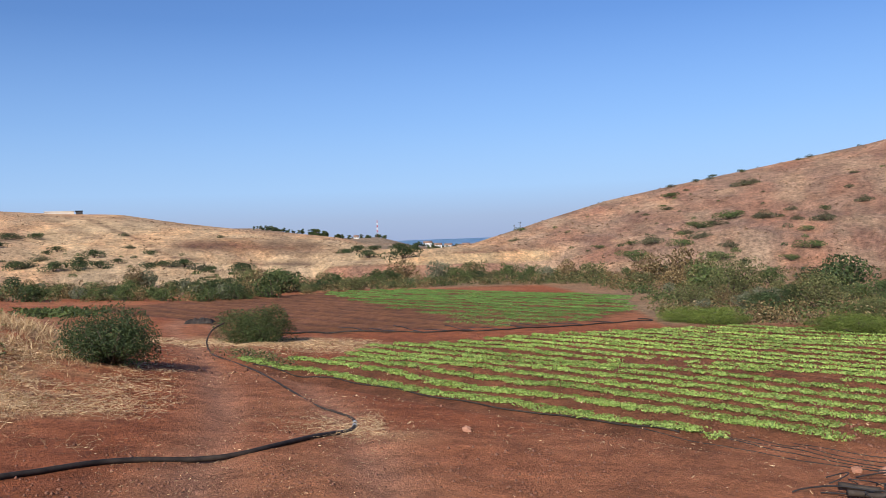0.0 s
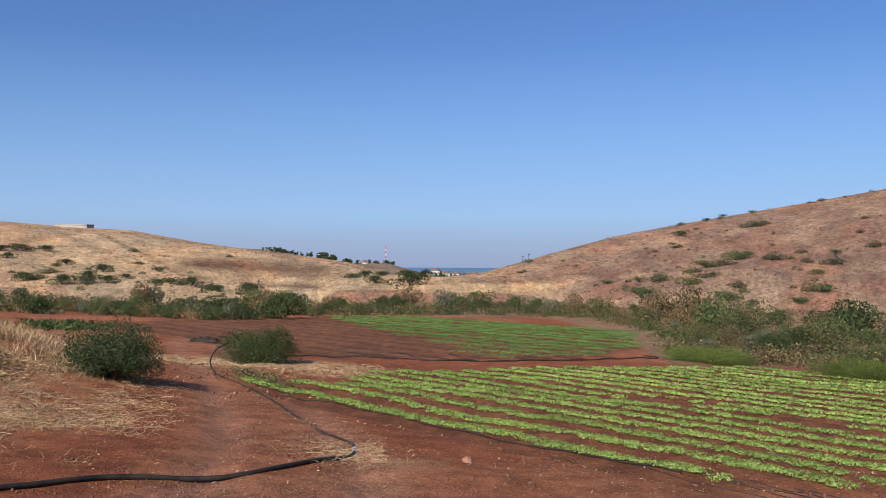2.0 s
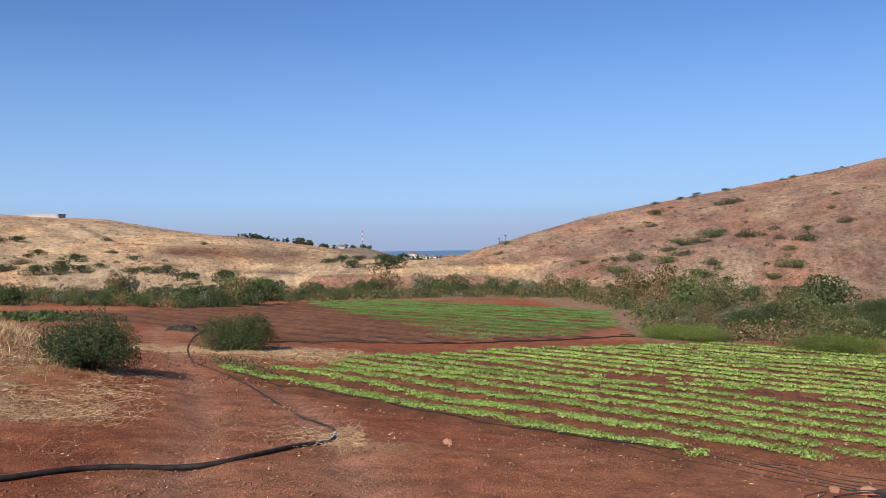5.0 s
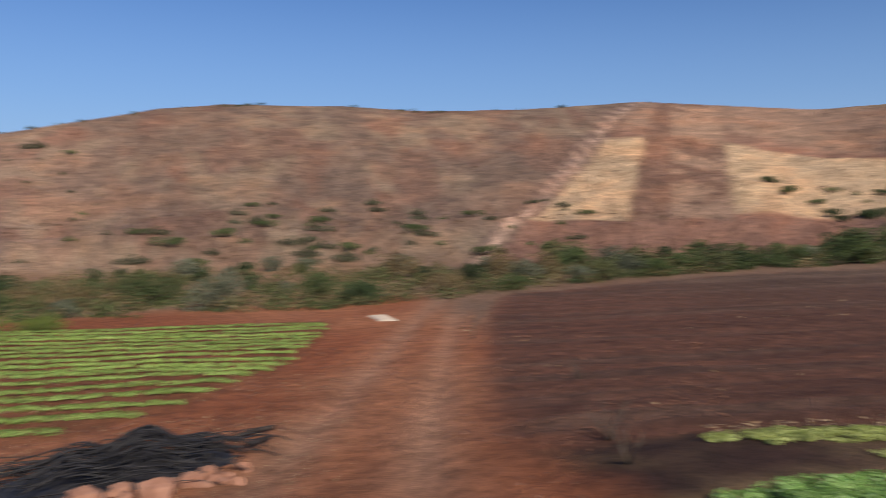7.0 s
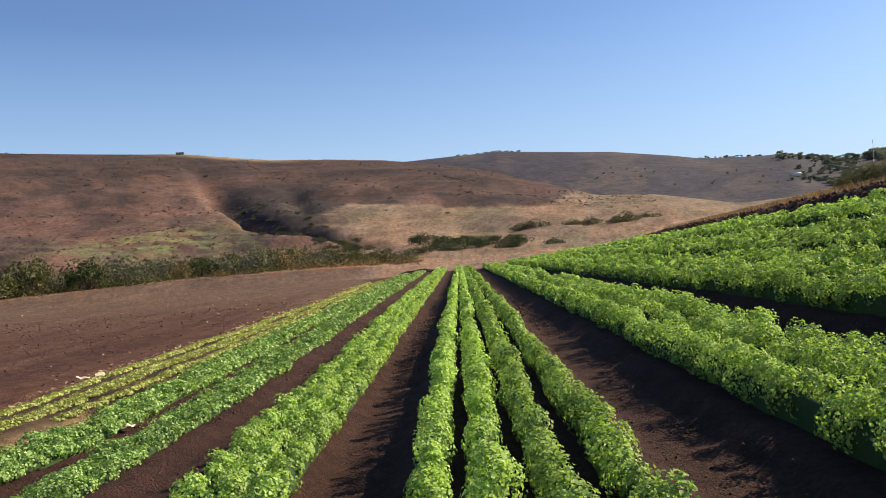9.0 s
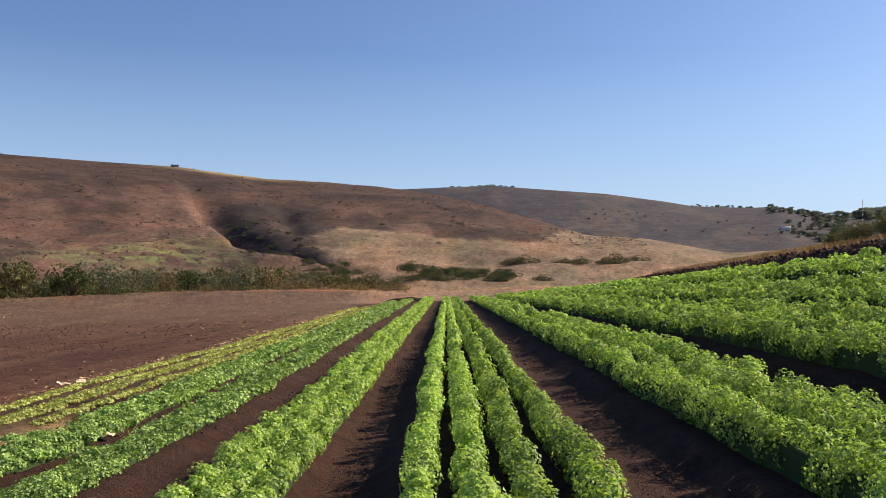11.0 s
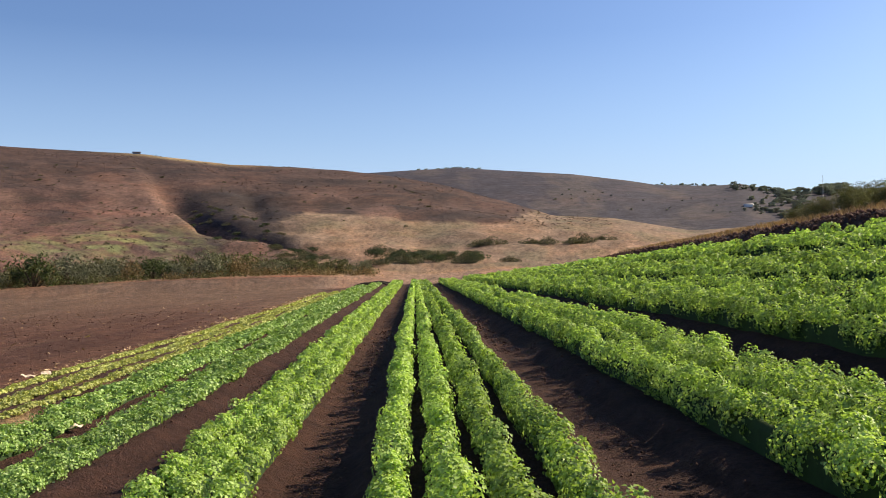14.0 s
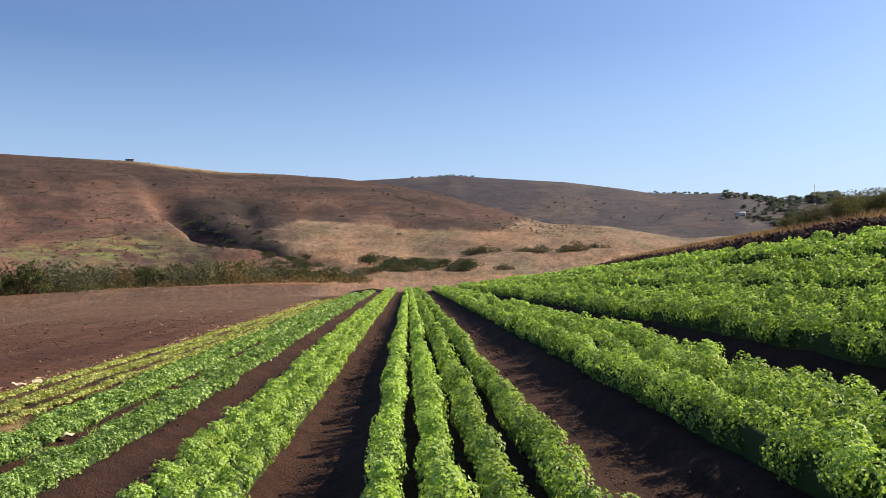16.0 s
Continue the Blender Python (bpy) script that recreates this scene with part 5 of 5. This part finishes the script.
def palm_proto(seed):
    rand = np.random.default_rng(seed)
    ob = tagged(new("palm_tree"), "tall slender palm tree on the far ridge", "palm tree", "palms")
    part("trunk", mesh_from("trunk", *tube([(0, 0, -0.05), (0.01, 0, 0.4), (0.0, 0.01, 0.9)], [0.03, 0.022, 0.018], 6), BARK), ob)
    for k in range(13):
        ang, droop = k * 2.4, rand.uniform(0.02, 0.16)
        c, s = math.cos(ang), math.sin(ang)
        ln = 0.2
        v, f = [], []
        for i, u in enumerate(np.linspace(0, 1, 5)):
            w = 0.035 * (1 - u) + 0.004
            z = 0.9 + 0.12 * u - droop * 2 * u * u
            v += [(c * ln * u - s * w, s * ln * u + c * w, z - 0.02), (c * ln * u, s * ln * u, z), (c * ln * u + s * w, s * ln * u - c * w, z - 0.02)]
            if i:
                b = 3 * i
                f += [(b - 3, b - 2, b), (b - 2, b + 1, b), (b - 2, b - 1, b + 1), (b - 1, b + 2, b + 1)]
        part("frond", mesh_from("frond", v, f, SHRUB_DARK), ob)
    return ob


def far_trees():
    rand = random.Random(21)
    protos = [tree_proto(1), tree_proto(2), tree_proto(3, mat=SHRUB_GREEN), palm_proto(4), tree_proto(5, 900, 0.17, label="distant tree with pale grey-green leaves, haze put into their colour", mat=HAZY), tree_proto(6, 900, 0.17, label="distant tree with pale grey-green leaves, haze put into their colour", mat=HAZY)]
    spots = []

    def put(k, a, d, h, wide=1.0):
        x, y = polar(a, d)
        spots.append((k, float(x), float(y), rand.uniform(0, 6.28), h * wide, 1 / wide))

    for _ in range(75):
        a = rand.uniform(4.2, 13.2)
        put(rand.choice((0, 1, 2)), a, rand.uniform(585, 622), rand.uniform(1.4, 3.6) * (1.7 if 8.2 < a < 10 else 1), rand.uniform(0.9, 1.5))
    for _ in range(110):
        put(rand.choice((0, 1, 2)), rand.uniform(-4, 3.4), rand.uniform(420, 640), rand.uniform(1.8, 4.0), rand.uniform(1.0, 1.7))
    for a, h in ((-0.35, 9), (-2.1, 8.5), (-1.9, 7.5), (-2.4, 7), (2.2, 7)):
        put(3, a, 520, h, 0.7)
    for a, h in ((-4.3, 1.7), (-4.7, 2.1)):
        put(3, a, 250, h, 1.1)
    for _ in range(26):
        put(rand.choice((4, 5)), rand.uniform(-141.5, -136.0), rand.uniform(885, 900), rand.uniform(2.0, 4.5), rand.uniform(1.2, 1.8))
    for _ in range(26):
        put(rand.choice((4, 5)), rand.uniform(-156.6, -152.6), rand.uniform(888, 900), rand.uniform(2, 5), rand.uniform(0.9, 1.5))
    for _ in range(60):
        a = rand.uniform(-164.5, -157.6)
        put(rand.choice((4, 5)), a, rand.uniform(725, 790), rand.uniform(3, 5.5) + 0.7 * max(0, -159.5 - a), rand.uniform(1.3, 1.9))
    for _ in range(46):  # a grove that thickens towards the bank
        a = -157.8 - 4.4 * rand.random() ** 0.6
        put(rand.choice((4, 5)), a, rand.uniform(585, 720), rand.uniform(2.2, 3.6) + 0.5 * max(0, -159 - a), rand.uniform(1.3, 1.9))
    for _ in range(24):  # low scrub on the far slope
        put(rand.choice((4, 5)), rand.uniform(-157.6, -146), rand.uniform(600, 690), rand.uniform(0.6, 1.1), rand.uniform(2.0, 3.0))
    scatter_copies(protos, spots)


far_trees()


# ---- loose cover that nobody could count ----
def stuff(name, parts, mat, label, category):
    return tagged(new(name, mesh_from(name, *parts, mat)), label, category, kind="stuff")


def blades(x, y, height, lean, width, rand, lift=0.0):
    """Thin bent blades standing at the points."""
    n = len(x)
    z = heights(x, y) + lift
    ang, off = rand.uniform(0, 6.28, n), rand.uniform(0, 6.28, n)
    out = lean * (0.4 + rand.random(n)) * height
    p0 = np.stack([x, y, z - 0.02], 1)
    side = np.stack([np.cos(off), np.sin(off), np.zeros(n)], 1) * (width * 0.5)[:, None]
    mid = p0 + np.stack([np.cos(ang) * out * 0.35, np.sin(ang) * out * 0.35, height * 0.6], 1)
    tip = p0 + np.stack([np.cos(ang) * out, np.sin(ang) * out, height], 1)
    v = np.stack([p0 - side, p0 + side, mid + side * 0.8, mid - side * 0.8, tip], 1).reshape(-1, 3)
    k = np.arange(n)[:, None] * 5
    f = np.concatenate([k + np.array([[0, 1, 2]]), k + np.array([[0, 2, 3]]), k + np.array([[3, 2, 4]])], 1).reshape(-1, 3)
    return v, f


def dry_grass():
    rand = np.random.default_rng(31)
    n = 120000
    a, d = rand.uniform(17, 33, n), 6.5 + 22 * rand.random(n) ** 1.4
    x, y = polar(a, d)
    tr = track_sea(x, y)
    dens = fbm(x * 0.8, y * 0.8, 4, 71)
    keep = rand.random(n) < np.clip((dens - 0.40) * 5, 0, 1) * np.clip(0.3 + mound(x, y), 0, 1) * np.clip((-1.5 - tr) / 2.2, 0, 1) * step(8, 11, d)
    x, y, d = x[keep], y[keep], d[keep]
    h = (0.03 + 0.17 * rand.random(len(x)) ** 3) * np.clip(0.5 + mound(x, y), 0.5, 1.2)
    stuff("dry_grass", blades(x, y, h, 0.8, np.maximum(0.003, 0.0005 * d) * (0.6 + rand.random(len(x))), rand), STRAW, "tangle of dry straw-coloured grass on the bank", "dry grass")
    # trampled straw lying flat
    n = 220000
    a, d = rand.uniform(5, 33, n), 5.5 + 21 * rand.random(n) ** 1.3
    x, y = polar(a, d)
    tr = track_sea(x, y)
    dens = fbm(x * 0.7, y * 0.7, 4, 72)
    spot = np.exp(-((x + 0.95) ** 2 + (y - 9.9) ** 2) / 0.5) + np.exp(-(((x + 5.6) / 2) ** 2 + (y - 24) ** 2) / 5)
    keep = rand.random(n) < np.clip((dens - 0.36) * 3, 0, 0.9) * np.clip((-1.2 - tr) / 2.5, 0, 1) * step(7.5, 11, d) + spot * 0.55
    x, y, d = x[keep], y[keep], d[keep]
    m = len(x)
    ang = rand.uniform(0, 3.14, m)
    ln = 0.05 + 0.12 * rand.random(m)
    c = np.stack([x, y, heights(x, y) + 0.012 + 0.03 * rand.random(m)], 1)
    t = np.stack([np.cos(ang), np.sin(ang), 0.2 * rand.normal(size=m)], 1) * ln[:, None] / 2
    w = np.stack([-np.sin(ang), np.cos(ang), 0.4 * rand.normal(size=m)], 1) * (np.maximum(0.0022, 0.00034 * d) / 1.5)[:, None]
    v = np.stack([c - t - w, c - t + w, c + t + w * 0.6, c + t - w * 0.6], 1).reshape(-1, 3)
    k = np.arange(m)[:, None] * 4
    f = np.concatenate([k + np.array([[0, 1, 2]]), k + np.array([[0, 2, 3]])], 1).reshape(-1, 3)
    stuff("straw_litter", (v, f), STRAW, "loose trampled straw lying on red soil", "straw")
    # bits of chaff on the trodden soil
    n = 15000
    x, y = polar(rand.uniform(-50, 24, n), 4.6 + 13 * rand.random(n) ** 1.3)
    keep = fbm(x * 0.5, y * 0.5, 3, 78) + 0.25 * rand.random(n) > 0.56
    x, y = x[keep], y[keep]
    d, m = np.hypot(x, y), len(x)
    ang, ln = rand.uniform(0, 3.14, m), (0.006 + 0.035 * rand.random(m) ** 4) * (0.7 + 0.05 * d)
    c = np.stack([x, y, heights(x, y) + 0.012], 1)
    t = np.stack([np.cos(ang), np.sin(ang), 0.3 * rand.normal(size=m)], 1) * ln[:, None] / 2
    w = np.stack([-np.sin(ang), np.cos(ang), 0.4 * rand.normal(size=m)], 1) * (0.0005 * d)[:, None]
    v = np.stack([c - t - w, c - t + w, c + t + w * 0.6, c + t - w * 0.6], 1).reshape(-1, 3)
    k = np.arange(m)[:, None] * 4
    f = np.concatenate([k + np.array([[0, 1, 2]]), k + np.array([[0, 2, 3]])], 1).reshape(-1, 3)
    stuff("chaff", (v, f), STRAW, "pale bits of chaff scattered on red soil", "straw")
    # green weeds low on the bank
    rows = []
    for wx, wy, r, q in ((-4.4, 18.2, 0.7, 350), (-3.6, 17.0, 0.5, 220), (-9.0, 13.6, 0.9, 400), (-6.6, 10.8, 0.5, 160), (-7.8, 18.6, 0.8, 240), (-7.0, 12.3, 0.4, 120)):
        px, py = wx + rand.normal(size=q) * r * 0.5, wy + rand.normal(size=q) * r * 0.5
        hz = heights(px, py) + 0.22 * rand.random(q)
        rows.append(np.stack([px, py, hz], 1))
    p = np.concatenate(rows)
    stuff("green_weeds", leaf_cloud(p, np.tile((0, 0, 1.0), (len(p), 1)), np.full(len(p), 0.07), loose=1.2, slim=0.35, rand=rand), SHRUB_OLIVE, "low grey-green weeds on the bank", "weeds")


def crumbs(name, x, y, r, mat, label, rand):
    octa = np.array([(1, 0, 0), (0, 1, 0), (-1, 0, 0), (0, -1, 0), (0, 0, 1), (0, 0, -0.4)])
    tri = np.array([(0, 1, 4), (1, 2, 4), (2, 3, 4), (3, 0, 4), (1, 0, 5), (2, 1, 5), (3, 2, 5), (0, 3, 5)])
    m = len(x)
    v = octa[None] * (0.65 + 0.6 * rand.random((m, 6, 1))) * r[:, None, None]
    ang = rand.uniform(0, 6.28, m)[:, None]
    v = np.stack([v[..., 0] * np.cos(ang) - v[..., 1] * np.sin(ang), v[..., 0] * np.sin(ang) + v[..., 1] * np.cos(ang), v[..., 2]], -1)
    v = v + np.stack([x, y, heights(x, y) + r * 0.15], 1)[:, None]
    f = (np.arange(m)[:, None, None] * 6 + tri[None]).reshape(-1, 3)
    stuff(name, (v.reshape(-1, 3), f), mat, label, "soil")


def reed_patch():
    rand = np.random.default_rng(39)
    n = 1500
    x, y = polar(25.3 + 1.1 * rand.normal(size=n), 42.5 + 1.5 * rand.normal(size=n))
    p = np.stack([x, y, heights(x, y) + 0.45 * rand.random(n) * fbm(x, y, 3, 90)], 1)
    stuff("green_reeds", leaf_cloud(p, np.tile((0, 0, 0.6), (n, 1)), np.full(n, 0.22), loose=1.2, slim=0.3, rand=rand), SHRUB_GREEN, "green reeds beyond the bank", "reeds")


def soil_crumbs():
    """Crumbs and small clods of soil: on the trodden ground, in the furrows, on the dug bank."""
    rand = np.random.default_rng(33)
    n = 36000
    d, a = 4.2 + 20 * rand.random(n) ** 1.7, rand.uniform(-75, 33, n)
    x, y = polar(a, d)
    s, l = rows_of(x, y)
    keep = (rand.random(n) < np.clip((fbm(x * 0.5, y * 0.5, 3, 75) - 0.38) * 3, 0, 1)) & ~((l > BED_START) & (s > -7.6))
    x, y, d = x[keep], y[keep], d[keep]
    r = np.maximum(0.008, 0.0011 * d) * (0.5 + 2.2 * rand.random(len(x)) ** 4)
    crumbs("soil_crumbs", x, y, r, CLOD, "crumbs and small clods of red-brown soil", rand)
    n = 10000
    s = np.array(FURROWS)[rand.integers(2, 8, n)] + rand.normal(size=n) * 0.24
    l = 2.6 + 20 * rand.random(n) ** 2
    x, y = place(s, l)
    d = np.hypot(x, y)
    r = np.maximum(0.006, 0.0008 * d) * (0.5 + 2.4 * rand.random(n) ** 4)
    crumbs("furrow_crumbs", x, y, r, DARK_CLOD, "crumbs of dark tilled soil in the furrows", rand)
    n = 6000
    s, l = 11.15 + 0.38 * rand.normal(size=n), rand.uniform(2, 58, n)
    x, y = place(s, l)
    crumbs("bank_clods", x, y, 0.02 + 0.08 * rand.random(n) ** 3, DARK_CLOD, "dark clods of a freshly dug bank", rand)
    n = 16000
    s, l = 12.0 + 3.5 * rand.random(n), rand.uniform(8, 50, n)
    x, y = place(s, l)
    d = np.hypot(x, y)
    stuff("bank_grass", blades(x, y, 0.08 + 0.2 * rand.random(n), 0.6, 0.0007 * d, rand), DRY_BANK, "dry grass on the slope above the beds", "dry grass")


def field_litter():
    """Pale stubble bits along the edge of the brown field and on it."""
    rand = np.random.default_rng(41)
    n = 2000
    s = np.where(rand.random(n) < 0.86, -7.75 + 0.2 * rand.normal(size=n), -8 - 26 * rand.random(n))
    l = 4 + 62 * rand.random(n) ** 1.3
    x, y = place(s, l)
    d = np.hypot(x, y)
    ang, ln = rand.uniform(0, 3.14, n), (0.03 + 0.12 * rand.random(n) ** 3) * (0.6 + 0.03 * d)
    c = np.stack([x, y, heights(x, y) + 0.02], 1)
    t = np.stack([np.cos(ang), np.sin(ang), 0.3 * rand.normal(size=n)], 1) * ln[:, None] / 2
    w = np.stack([-np.sin(ang), np.cos(ang), 0.5 * rand.normal(size=n)], 1) * (0.0008 * d)[:, None]
    v = np.stack([c - t - w, c - t + w, c + t + w * 0.6, c + t - w * 0.6], 1).reshape(-1, 3)
    k = np.arange(n)[:, None] * 4
    f = np.concatenate([k + np.array([[0, 1, 2]]), k + np.array([[0, 2, 3]])], 1).reshape(-1, 3)
    stuff("stubble", (v, f), STRAW, "pale stubble bits along the edge of the tilled field", "straw")
    n = 5000
    s, l = -8 - 24 * rand.random(n), 5 + 45 * rand.random(n) ** 1.5
    x, y = place(s, l)
    keep = brown_field(s, l) > 0.8
    x, y = x[keep], y[keep]
    crumbs("field_clods", x, y, (0.006 + 0.0005 * np.hypot(x, y)) * (0.5 + 2 * rand.random(len(x)) ** 3), DARK_CLOD, "clods of dark tilled soil on the bare field", rand)


def hill_tussocks():
    """Low tussocks of grass and burnt scrub that roughen the slopes."""
    rand = np.random.default_rng(35)
    for name, lo, hi, n, mat, label, tmax in (("dry_tussocks", 32, 5, 2600, TUSSOCK, "dry grass tussocks on the pale hillside", 0.95), ("brown_tussocks", 3, -76, 8000, TUSSOCK, "brown grass tussocks on the reddish hillside", 1.0),
                                              ("burnt_tussocks", -80, -150, 15000, BURNT, "burnt scrub stubble on the dark hillside", 1.0)):
        a = rand.uniform(hi, lo, n)
        t = rand.random(n) ** 1.4 * tmax
        foot, crest = (np.interp(a, hills[:, 0], hills[:, k]) for k in (2, 3))
        d = foot + t * (crest - foot)
        x, y = polar(a, d)
        keep = fbm(x / 16, y / 16, 4, 77) + 0.25 * rand.random(n) > 0.55
        keep &= ~((a < -128) & (t < 0.5))
        x, y, d = x[keep], y[keep], d[keep]
        keep = ~((a[keep] > -8) & (a[keep] < 5) & (d < 150))
        x, y, d = x[keep], y[keep], d[keep]
        m, q = len(x), 7
        r = (0.13 + 0.4 * rand.random(m) ** 3) * (0.55 + 0.002 * d)
        off = unit(rand.normal(size=(m * q, 3))).reshape(m, q, 3) * (0.3 + 0.6 * rand.random((m, q, 1)))
        off[..., 2] = np.abs(off[..., 2]) * 0.8
        p = np.stack([x, y, heights(x, y)], 1)[:, None] + off * r[:, None, None]
        stuff(name, leaf_cloud(p.reshape(-1, 3), unit(off.reshape(-1, 3) + (0, 0, 0.3)), np.repeat(0.75 * r, q), slim=0.5, rand=rand), mat, label, "tussocks")


def creek_brush():
    """Low growth that fills the ground between the creek's shrubs."""
    rand = np.random.default_rng(37)
    tab = np.array([(-134, 101, 14), (-124, 103, 16), (-112, 97, 18), (-95, 81, 20), (-80, 66, 18), (-66, 52, 20), (-57, 43, 26), (-50, 38.5, 32), (-34, 37.5, 32), (-22, 36, 32), (-14, 39.5, 34),
                    (-12.6, 60, 22), (-9, 78, 10), (0, 80, 10), (9, 70, 22), (19, 60, 30), (34, 62, 26)])
    for name, mat, n, seed, label in (("green_brush", SHRUB_GREEN, 900, 1, "low green brush along the creek"), ("olive_brush", SHRUB_OLIVE, 1100, 2, "low olive brush along the creek"),
                                      ("dry_brush", SHRUB_DRY, 1000, 3, "dry brown brush along the creek")):
        a = rand.uniform(-134, 33, n)
        d0, th = np.interp(a, tab[:, 0], tab[:, 1]), np.interp(a, tab[:, 0], tab[:, 2])
        d = d0 + th * rand.random(n) ** 1.3
        x, y = polar(a, d)
        keep = (fbm(x / 7, y / 7, 3, 80 + seed) > 0.42) & ((a > -88) | (seed > 1))
        x, y, d = x[keep], y[keep], d[keep]
        m, q = len(x), 46
        size = (0.35 + 0.55 * rand.random(m)) * (1 + 0.006 * d)
        off = unit(rand.normal(size=(m * q, 3))).reshape(m, q, 3) * (0.5 + 0.55 * rand.random((m, q, 1)))
        off[..., 2] = np.abs(off[..., 2]) * 0.85
        p = np.stack([x, y, heights(x, y)], 1)[:, None] + off * size[:, None, None]
        nrm = off.reshape(-1, 3) + (0, 0, 0.3)
        stuff(name, leaf_cloud(p.reshape(-1, 3), unit(nrm), np.repeat(0.10 + 0.0013 * d, q), loose=0.9, slim=0.45, rand=rand), mat, label, "brush")


TUSSOCK = leaf_material("brown_tussock", (0.10, 0.06, 0.035), (0.24, 0.145, 0.085), 0.0, 0.9)
BURNT = leaf_material("burnt_tussock", (0.035, 0.026, 0.02), (0.115, 0.078, 0.052), 0.0, 0.9)
dry_grass()
reed_patch()
soil_crumbs()
field_litter()
hill_tussocks()
creek_brush()
